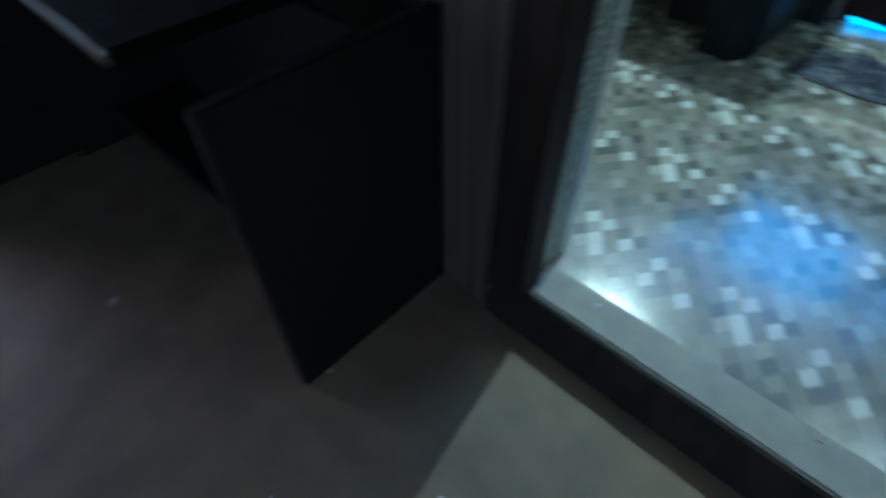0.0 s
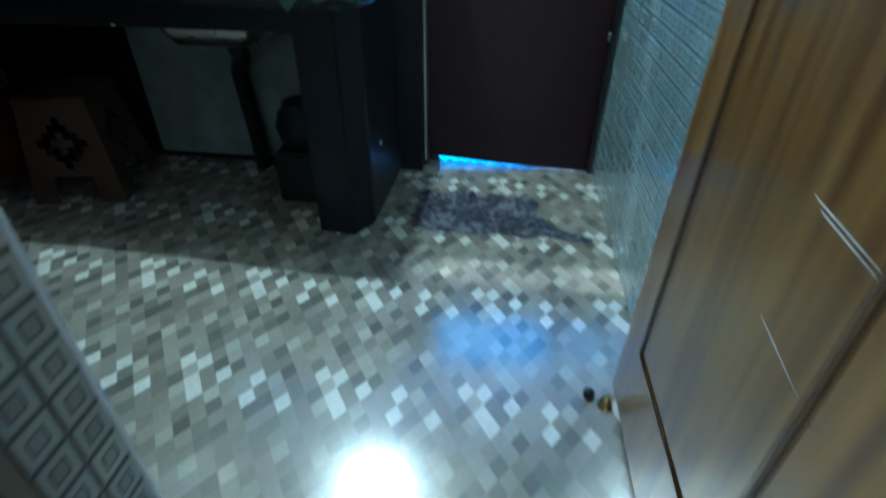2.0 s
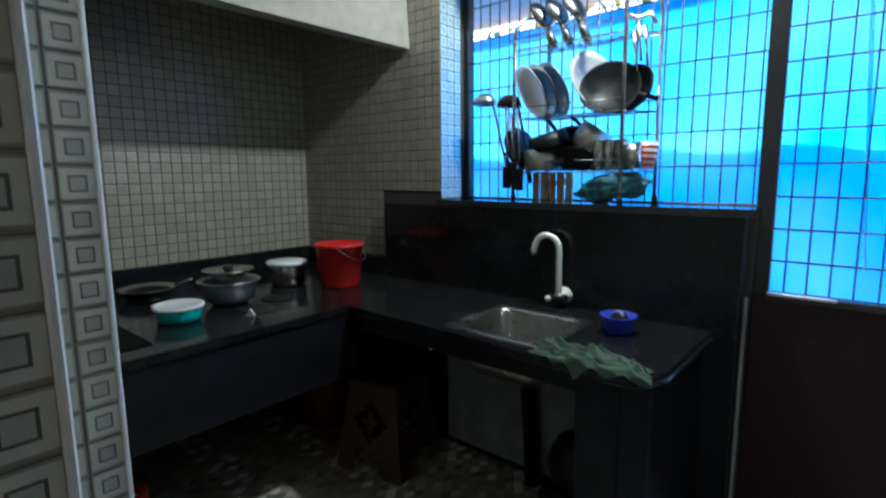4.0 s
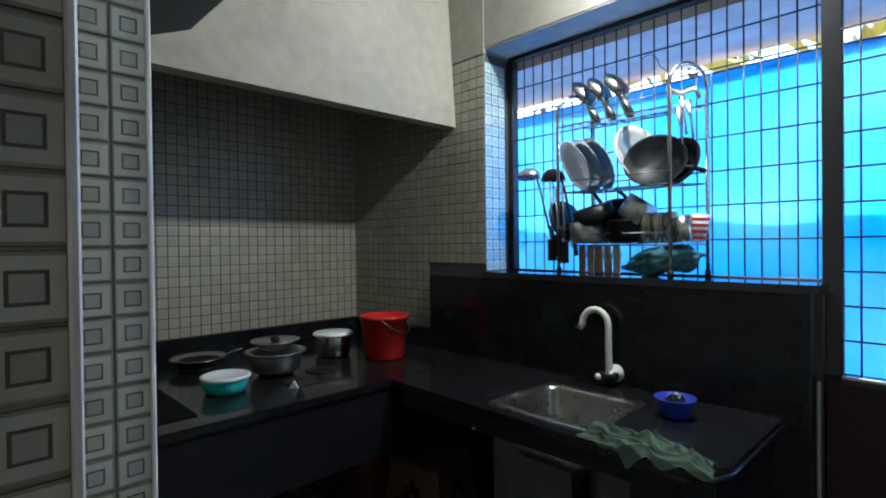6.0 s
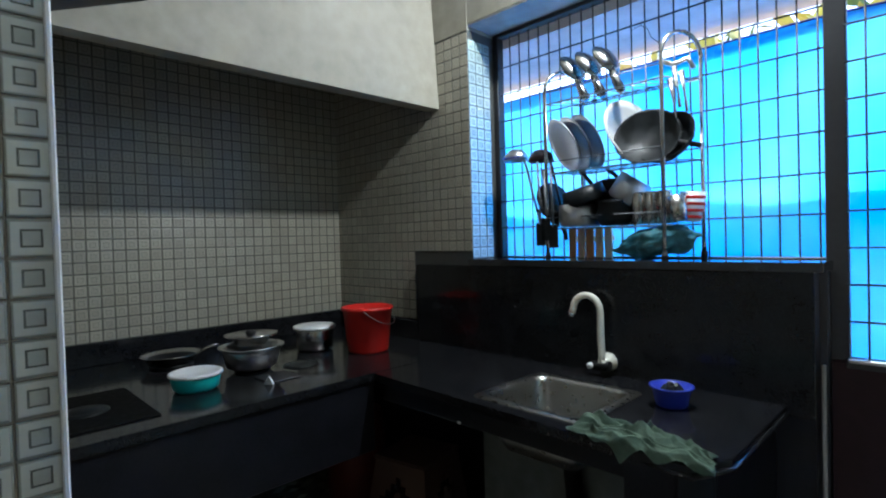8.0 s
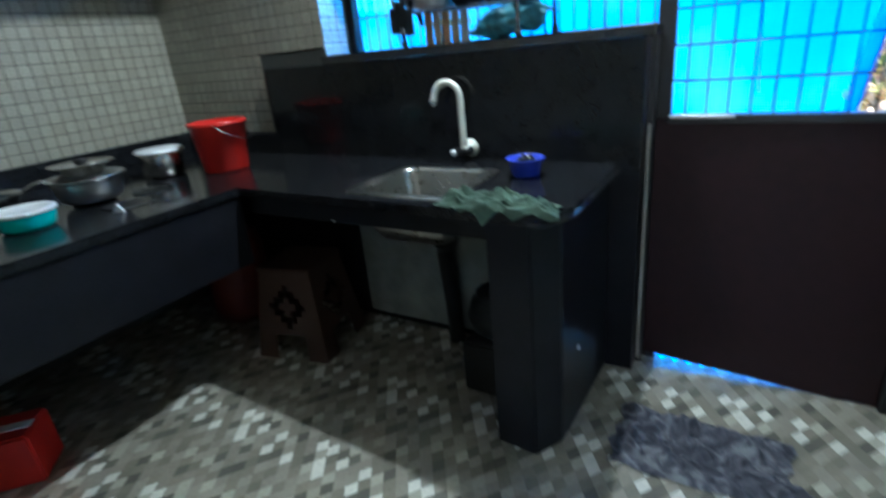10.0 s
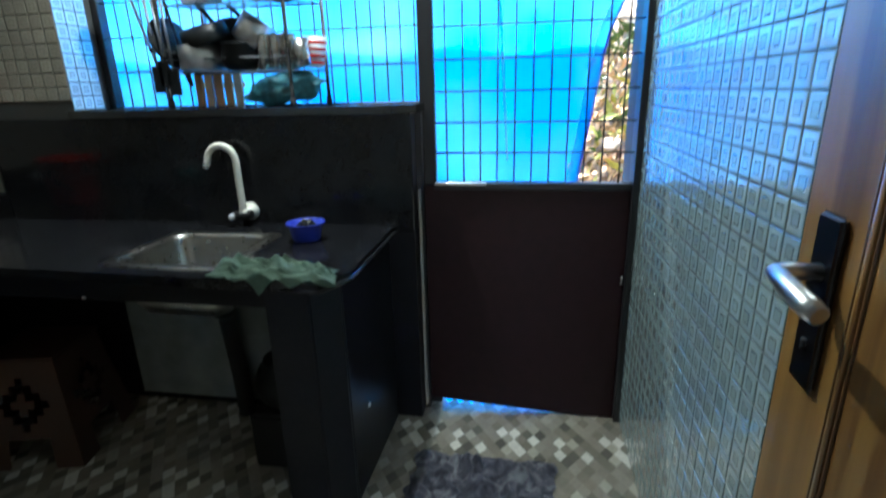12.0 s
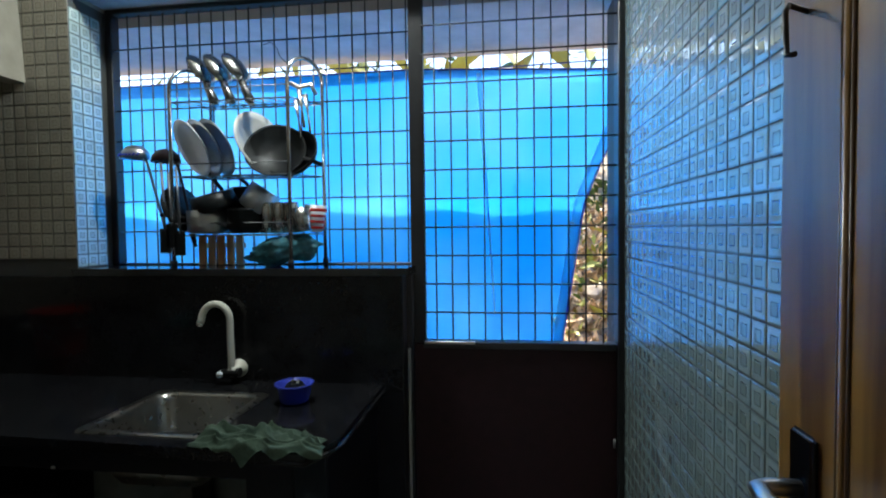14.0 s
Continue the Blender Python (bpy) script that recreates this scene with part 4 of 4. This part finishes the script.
for k in range(4):
    r = 0.0335 + 0.0033 * k
    part("stripe", lathe_bm([(r, 0.012 + 0.024 * k), (r + 0.003, 0.014 + 0.024 * k), (r + 0.0035, 0.022 + 0.024 * k), (r + 0.001, 0.024 + 0.024 * k)], 24), RED_PL, striped, "red stripe")
vessel("griddle", "round black iron griddle hanging at the rack end", "griddle", [(0, 0), (0.1, 0), (0.105, 0.004), (0.105, 0.012), (0, 0.012)], BLACK_PAN, (-0.44, 3.57, 1.55), [("handle", handle_bm(0.088, 0.17, 0.005, 0, 0), BLACK_PL)], (0, 68, -12))
# spoons and ladles on the top shelf
for i, x in enumerate((-0.32, -0.245, -0.165)):
    v = thing("serving_spoon", "large shiny steel serving spoon hooked over the rack", "spoon", "serving spoons on the rack")
    bowl = lathe_bm([(0, 0.016), (0.02, 0.012), (0.034, 0.0), (0.036, -0.004), (0.03, -0.002), (0, 0.008)], 24)
    bowl.transform(pose(x, 3.55, 2.125, 30, 55, 10) @ Matrix.Diagonal((2.1, 1.45, 1.3, 1)))
    part("bowl", bowl, SHADY_STEEL, v)
    part("handle", tube_bm([(x + 0.015, 3.545, 2.09), (x + 0.04, 3.54, 2.03), (x + 0.062, 3.538, 1.985), (x + 0.068, 3.538, 1.97)], [0.012, 0.017, 0.021, 0.012], 8), SHADY_STEEL, v)


def ladle(x, z, drop, slotted, tilt, material, label):
    v = thing("ladle", label, "ladle")
    part("bowl", lathe_bm([(0, 0.032), (0.025, 0.026), (0.042, 0.006), (0.047, -0.018), (0.043, -0.018), (0.036, 0.006), (0, 0.024)], 24, Matrix.Diagonal((1.3, 1.15, 1.15, 1))), material, v)
    part("handle", tube_bm([(0.045, 0, -0.02), (0.06, 0, -0.06), (0.07 + tilt * 0.5, 0, -drop * 0.6), (0.075 + tilt, 0, -drop)], 0.006, 8), material, v)
    if slotted:
        # slots are solid blue bars, coloured like tarpaulin light through holes
        for k in range(7):
            part("blue_slot_bar", tube_bm([(-0.042 + 0.014 * k, -0.03, 0.0), (-0.042 + 0.014 * k, -0.056 + 0.0011 * (k - 3) ** 2, -0.012)], 0.004, 6), BLUE_PL, v)
    v.matrix_basis = pose(x, 3.56, z)
    return v


ladle(-0.64, 1.79, 0.42, True, 0.08, STEEL_DULL, "steel slotted ladle hooked on the grille")
ladle(-0.5, 1.77, 0.36, False, 0.05, LADLE_BROWN, "dark reddish-brown ladle hung at the rack end")
for x, z in ((0.10, 2.02), (0.125, 2.0), (0.085, 1.98)):
    tagged(mesh_ob("spoon", tube_bm([(x, 3.55, z), (x + 0.012, 3.548, z - 0.08), (x + 0.02, 3.547, z - 0.15)], [0.012, 0.004, 0.006], 8), STEEL), "small steel spoon hung on the rack", "spoon", "spoons on the rack")
tagged(mesh_ob("whisk", tube_bm([(0.06, 3.55, 2.05), (0.10, 3.55, 2.03), (0.15, 3.55, 2.04), (0.17, 3.55, 2.0)], 0.009, 8), STEEL_DULL), "coiled steel wire tongs on the rack", "tongs")
slats = thing("slatted_board", "orange-brown slatted wooden board standing behind the rack", "board")
for k in range(5):
    part("slat", box_bm((-0.40 + 0.043 * k, 3.615, 1.311), (-0.366 + 0.043 * k, 3.629, 1.44 + 0.003 * (k % 2)), 0.003), (ORANGE, PALE_WOOD, ORANGE, PALE_WOOD, IVORY)[k], slats)
part("batten", box_bm((-0.40, 3.629, 1.385), (-0.19, 3.634, 1.405), 0.001), ORANGE, slats)
BAG = mat("patterned_bag", (0.05, 0.2, 0.25), 0.4, vary=0.8, grain=35, bump=0.2)
bm = bmesh.new()
bmesh.ops.create_icosphere(bm, subdivisions=4, radius=1.0)
for v in bm.verts:
    k = 1 + 0.35 * noise.noise(v.co * 2.1 + Vector((3, 0, 0))) + 0.22 * noise.noise(v.co * 5.5)
    v.co = Vector((0.005 + 0.15 * v.co.x * k, 3.565 + 0.055 * v.co.y * k, max(SILL + 0.001, 1.375 + 0.055 * v.co.z * k + 0.02 * v.co.x)))
for f in bm.faces:
    f.smooth = True
tagged(mesh_ob("bag", bm, BAG), "crumpled dark teal patterned plastic bag under the rack", "bag")
vessel("frying_pan", "blackened frying pan tilted among the pots in the rack", "pan", [(0, 0), (0.085, 0), (0.108, 0.04), (0.112, 0.042), (0.104, 0.04), (0.083, 0.005), (0, 0.005)], BLACK_PAN, (-0.2, 3.60, 1.535),
       [("handle", handle_bm(0.106, 0.22, 0.04, 150, 0.02, 0.009), BLACK_PL)], (50, 16, 0))
tagged(mesh_ob("wire", tube_bm([(-0.112, 3.672, 2.253), (-0.076, 3.67, 2.263), (-0.046, 3.67, 2.237), (-0.034, 3.67, 2.201), (-0.004, 3.674, 2.171)], 0.0018, 5), IRON), "loose end of thin wire caught in the window grille", "wire")

# ---- outside ----
structure("ground", box_bm((-40, 3.72, -0.95), (40, 80, -0.70)), GROUND, "bare garden soil behind the house", "ground")
structure("sunshade_slab", box_bm((-2.6, 3.73, 2.39), (2.4, 4.378, 2.46)), SHADE_SLAB, "grey concrete sunshade over window and door", "slab")


def tarp_point(u, v):
    z = -0.68 + v * 3.0
    right = 1.20 + 0.155 * (max(0, z - 0.85)) + (0.25 * max(0, z - 1.6))
    x = -1.9 + (min(right, 1.75) + 1.9) * u
    top = -0.02 * (1 - u) ** 2 - 0.055 * max(0, (x - 0.4) / 1.1)
    sag = 0.012 * math.sin(u * 9 + 1) * v + 0.02 * math.sin(u * 23) * (1 - v) + 0.015 * noise.noise((u * 14, v * 4, 0))
    return (x, 4.32 + sag * (1 - 0.92 * v ** 6), z + top * v ** 4)


tarp = thing("tarpaulin", "translucent bright blue tarpaulin hung behind the house", "tarpaulin")
cloth = sheet("sheet", "", "", 90, 36, tarp_point, TARP, 0.0008)
cloth.parent = tarp


# second sheet deepens the lower blue in place of daylight weakening downwards
def lower_layer(u, v):
    x, y, z = tarp_point(u, v * 0.765)
    return (x - 0.01, y + 0.03 + 0.008 * math.sin(u * 31), z)


second = sheet("lower_layer", "doubled lower layer, its deeper blue standing in for weaker light below", "", 90, 26, lower_layer, TARP_THIN, 0.0008)
second.parent = tarp


def edge_band(u, v):
    x, y, z = tarp_point(0.984 + 0.016 * u, v)
    return (x, y - 0.006 - 0.003 * math.sin(v * 40), z)


band = sheet("edge_band", "folded deeper blue edge of the tarpaulin", "", 3, 36, edge_band, TARP_THIN, 0.0008)
band.parent = tarp


def side_fold(u, v):
    z = 1.0 + 1.27 * v
    return (0.775 + 0.075 * (1 - v) + 0.016 * (u - 0.5) * (0.4 + v), 4.296 - 0.008 * math.sin(math.pi * u), z)


crease = sheet("fold", "upright fold in the tarpaulin", "", 6, 24, side_fold, TARP_THIN, 0.0008)
crease.parent = tarp
part("hem", tube_bm([tarp_point(1, k / 30) for k in range(31)], 0.006, 6), BLUE_PL, tarp, "rolled dark blue hem")
part("hem", tube_bm([tarp_point(k / 30, 1) for k in range(31)], 0.005, 6), BLUE_PL, tarp, "rolled dark blue hem")
for v in (0.55, 0.72, 0.82, 0.97):
    x, y, z = tarp_point(0.985, v)
    part("eyelet", lathe_bm([(0.008, 0), (0.016, 0.002), (0.016, -0.002), (0.008, 0)], 12, pose(x, y - 0.004, z, 90, 0, 0)), STEEL_DULL, tarp, "metal eyelet")
tagged(mesh_ob("rope", tube_bm([(-2.2, 4.33, 2.26), (-0.6, 4.33, 2.27), (0.5, 4.33, 2.30), (2.2, 4.33, 2.33)], 0.004, 6), BLUE_PL), "thin rope holding the tarpaulin", "rope")


def bank_z(x, y):
    """Height of the rising bank behind the tarpaulin."""
    return -0.75 + 0.66 * (y - 5.4) + 0.18 * noise.noise((x * 1.1, y * 1.2, 3))


bm = bmesh.new()
n = 44
g = [[bm.verts.new((-8 + 18 * i / n, 5.4 + 6.5 * j / 20, bank_z(-8 + 18 * i / n, 5.4 + 6.5 * j / 20))) for j in range(21)] for i in range(n + 1)]
for i in range(n):
    for j in range(20):
        bm.faces.new((g[i][j], g[i + 1][j], g[i + 1][j + 1], g[i][j + 1]))
structure("garden_bank", bm, EARTH, "earth bank with dry leaves and stones", "ground")

rnd = random.Random(5)


def stone_bm(r):
    bm = bmesh.new()
    bmesh.ops.create_icosphere(bm, subdivisions=2, radius=r)
    k = rnd.random() * 30
    for v in bm.verts:
        v.co *= 1 + 0.35 * noise.noise(v.co / r * 1.3 + Vector((k, 0, 0)))
        v.co.z *= 0.7
    return bm


for k in range(16):
    s = mesh_ob("stone", stone_bm(rnd.uniform(0.07, 0.17)), STONE)
    sx, sy = rnd.uniform(1.4, 2.9), rnd.uniform(6.2, 9.0)
    s.location = (sx, sy, bank_z(sx, sy) + 0.03)
    tagged(s, "rough brown laterite stone on the garden bank", "stone", "stones on the bank")


def leaf_cluster(name, label, centre, spread, count, size, material, seed, lift=0.0):
    """Many bent blades, each a small folded leaf."""
    r = random.Random(seed)
    verts, faces = [], []
    for _ in range(count):
        c = Vector([centre[i] + r.gauss(0, spread[i]) for i in range(3)])
        if lift:
            c.z = bank_z(c.x, c.y) + lift * r.random()
        s = size * r.uniform(0.5, 1.3)
        rot = Euler((r.uniform(-1.2, 1.2), r.uniform(-1.2, 1.2), r.uniform(0, 6.3))).to_matrix()
        b = len(verts)
        for p in ((-0.5, 0, 0), (-0.1, 0.16, 0.04), (0.5, 0, -0.1), (-0.1, -0.16, 0.04), (-0.05, 0, 0)):
            verts.append(tuple(c + rot @ (Vector(p) * s)))
        faces += [(b, b + 1, b + 4), (b + 1, b + 2, b + 4), (b + 2, b + 3, b + 4), (b + 3, b, b + 4)]
    me = bpy.data.meshes.new(name)
    me.from_pydata(verts, [], faces)
    me.materials.append(material)
    return tagged(new(name, me), label, "plants", kind="stuff")


leaf_cluster("dry_leaves", "dry brown and yellow leaves on the bank", (2.1, 7.4, 0.8), (0.6, 1.0, 0), 2400, 0.19, DRY_LEAF, 1, 0.12)
leaf_cluster("bank_plants", "green leaves growing on the bank", (2.2, 8.6, 1.9), (0.6, 0.7, 0), 150, 0.3, LEAF, 2, 0.5)
leaf_cluster("yellow_leaves", "yellowing leaves among the stones on the bank", (2.1, 7.6, 1.2), (0.6, 0.8, 0), 240, 0.26, LEAF_Y, 6, 0.3)
leaf_cluster("hanging_leaves", "yellow-green leaves above the tarpaulin", (0.1, 8.0, 3.62), (2.6, 0.3, 0.17), 42, 0.6, LEAF_Y, 3)
leaf_cluster("tree_leaves", "green leaves of trees behind the garden", (0, 11, 4.0), (5, 1, 0.8), 420, 0.5, LEAF, 4)


# ---- mosaic tiling ----
def tile_mesh(p):
    """One glazed tile with its printed square-in-square, proud of the grout. Local x, y in the wall; z out of it."""
    h = p / 2
    loops = [(h - 0.0012, 0.0), (h * 0.93, 0.0018), (h * 0.82, 0.0024), (h * 0.46, 0.0026), (h * 0.38, 0.0023), (h * 0.36, 0.0026)]
    verts, faces, mats = [], [], []
    for r, z in loops:
        verts += [(-r, -r, z), (r, -r, z), (r, r, z), (-r, r, z)]
    for k in range(len(loops) - 1):
        for i in range(4):
            j = (i + 1) % 4
            faces.append((4 * k + i, 4 * k + j, 4 * k + 4 + j, 4 * k + 4 + i))
            mats.append((1, 2, 0, 1, 1)[k])
    b = 4 * (len(loops) - 1)
    faces.append((b, b + 1, b + 2, b + 3))
    mats.append(3)
    return verts, faces, mats


TV, TF, TM = tile_mesh(PITCH)


def one_tile(mats):
    me = bpy.data.meshes.new("tile")
    me.from_pydata(TV, [], TF)
    for m in mats:
        me.materials.append(m)
    me.polygons.foreach_set("material_index", TM)
    return me


ONE = {kind: one_tile(mats) for kind, mats in TILE_KINDS.items()}


tilt = random.Random(9)


def tile_wall(host, origin, u, v, nu, nv, near, skip=None, kind="greasy"):
    """Tiles from origin along u and v; those within near (u0, u1, v0, v1, in tiles) are pieces of their own."""
    origin, u, v = Vector(origin), Vector(u), Vector(v)
    w = u.cross(v)
    rot = Matrix((u, v, w)).transposed()
    verts, faces, mats = [], [], []
    count = 0
    for i in range(nu):
        for j in range(nv):
            if skip and skip(i, j):
                continue
            c = origin + u * PITCH * (i + 0.5) + v * PITCH * (j + 0.5)
            lean = rot @ Euler((tilt.gauss(0, 0.006), tilt.gauss(0, 0.006), 0)).to_matrix()
            if near[0] <= i < near[1] and near[2] <= j < near[3] and count < 300:
                ob = new("tile", ONE[kind])
                ob.parent = host
                ob.matrix_basis = Matrix.Translation(c) @ lean.to_4x4()
                count += 1
            else:
                b = len(verts)
                verts += [tuple(c + lean @ Vector(p)) for p in TV]
                faces += [tuple(b + k for k in f) for f in TF]
                mats += TM
    if verts:
        me = bpy.data.meshes.new("tiling")
        me.from_pydata(verts, [], faces)
        for m in TILE_KINDS[kind]:
            me.materials.append(m)
        me.polygons.foreach_set("material_index", mats)
        ob = new("tiling", me)
        ob.parent = host
        tagged(ob, "small glazed beige-grey mosaic tiles", kind="stuff")


def host(name):
    return bpy.data.objects[name]


tile_wall(host("wall_west"), (LEFT, PIER_Y, 0.972), (0, 1, 0), (0, 0, 1), 33, 36, (6, 33, 0, 11))
tile_wall(host("wall_north_side"), (LEFT - 0.011, BACK, 0.972), (1, 0, 0), (0, 0, 1), 22, 27, (13, 22, 0, 27), lambda i, j: i >= 14 and j < 7)
tile_wall(host("wall_north_side"), (-0.85, BACK, 1.313), (0, 1, 0), (0, 0, 1), 3, 20, (0, 3, 0, 20), kind="tarp_lit")
tile_wall(host("wall_east"), (RIGHT, 3.53, 0.004), (0, -1, 0), (0, 0, 1), 38, 47, (9, 24, 19, 39), kind="tarp_lit")
tile_wall(host("wall_south"), (JAMB_X, JAMB_Y - 2 * PITCH, 0.004), (0, 1, 0), (0, 0, 1), 2, 45, (0, 2, 0, 45), kind="jamb")
tile_wall(host("wall_south_pier"), (PIER_X, PIER_Y - 3 * PITCH, 0.004), (0, 1, 0), (0, 0, 1), 3, 45, (0, 3, 0, 45), kind="jamb")

# floor: printed tiles of 8 by 6 long lozenges, the same pattern in each
FX, FY, FU, FW = 0.851, 2.132, 0.051, 0.0708
BRIGHT = {(0, 0), (2, 0), (2, 10), (3, 9), (5, 11), (9, 11), (9, 9), (13, 9)}
pick = random.Random(21)
TONE = {}
for a in range(16):
    for b in range(12):
        if (a + b) % 2 == 0:
            TONE[a, b] = 0 if (a, b) in BRIGHT else pick.choice((1, 2, 2, 2, 3, 3, 3, 4))
FV = []
for r, z in ((0.4995, -0.002), (0.4975, 0.0)):
    FV += [(-FU * r, 0, z), (0, -FW * r, z), (FU * r, 0, z), (0, FW * r, z)]
FF = [(0, 1, 5, 4), (1, 2, 6, 5), (2, 3, 7, 6), (3, 0, 4, 7), (4, 5, 6, 7)]
PIECE = []
for m in FLOOR_TONES:
    me = bpy.data.meshes.new("floor_tile")
    me.from_pydata(FV, [], FF)
    me.materials.append(m)
    PIECE.append(me)
turn = Matrix.Rotation(radians(-1.2), 3, "Z")
floor_ob = host("floor")
verts, faces, tones, singles = [], [], [], 0
for i in range(-125, 40):
    for j in range(-40, 60):
        if (i + j) % 2:
            continue
        c = turn @ Vector((i * FU / 2, j * FW / 2, 0)) + Vector((FX, FY, 0))
        if not (LEFT - 0.02 < c.x < RIGHT + 0.02 and 1.44 < c.y < 3.6):
            continue
        k = TONE[i % 16, j % 12]
        if 0.46 < c.x < 1.24 and 1.5 < c.y < 2.1 and singles < 300:
            o = new("floor_tile", PIECE[k])
            o.parent = floor_ob
            o.matrix_basis = Matrix.Translation(c) @ turn.to_4x4()
            singles += 1
        else:
            b = len(verts)
            verts += [tuple(c + turn @ Vector(p)) for p in FV]
            faces += [tuple(b + n for n in f) for f in FF]
            tones += [k] * len(FF)
me = bpy.data.meshes.new("floor_tiling")
me.from_pydata(verts, [], faces)
for m in FLOOR_TONES:
    me.materials.append(m)
me.polygons.foreach_set("material_index", tones)
rest = new("floor_tiling", me)
rest.parent = floor_ob
tagged(rest, "beige, grey and white lozenge floor tiles", kind="stuff")
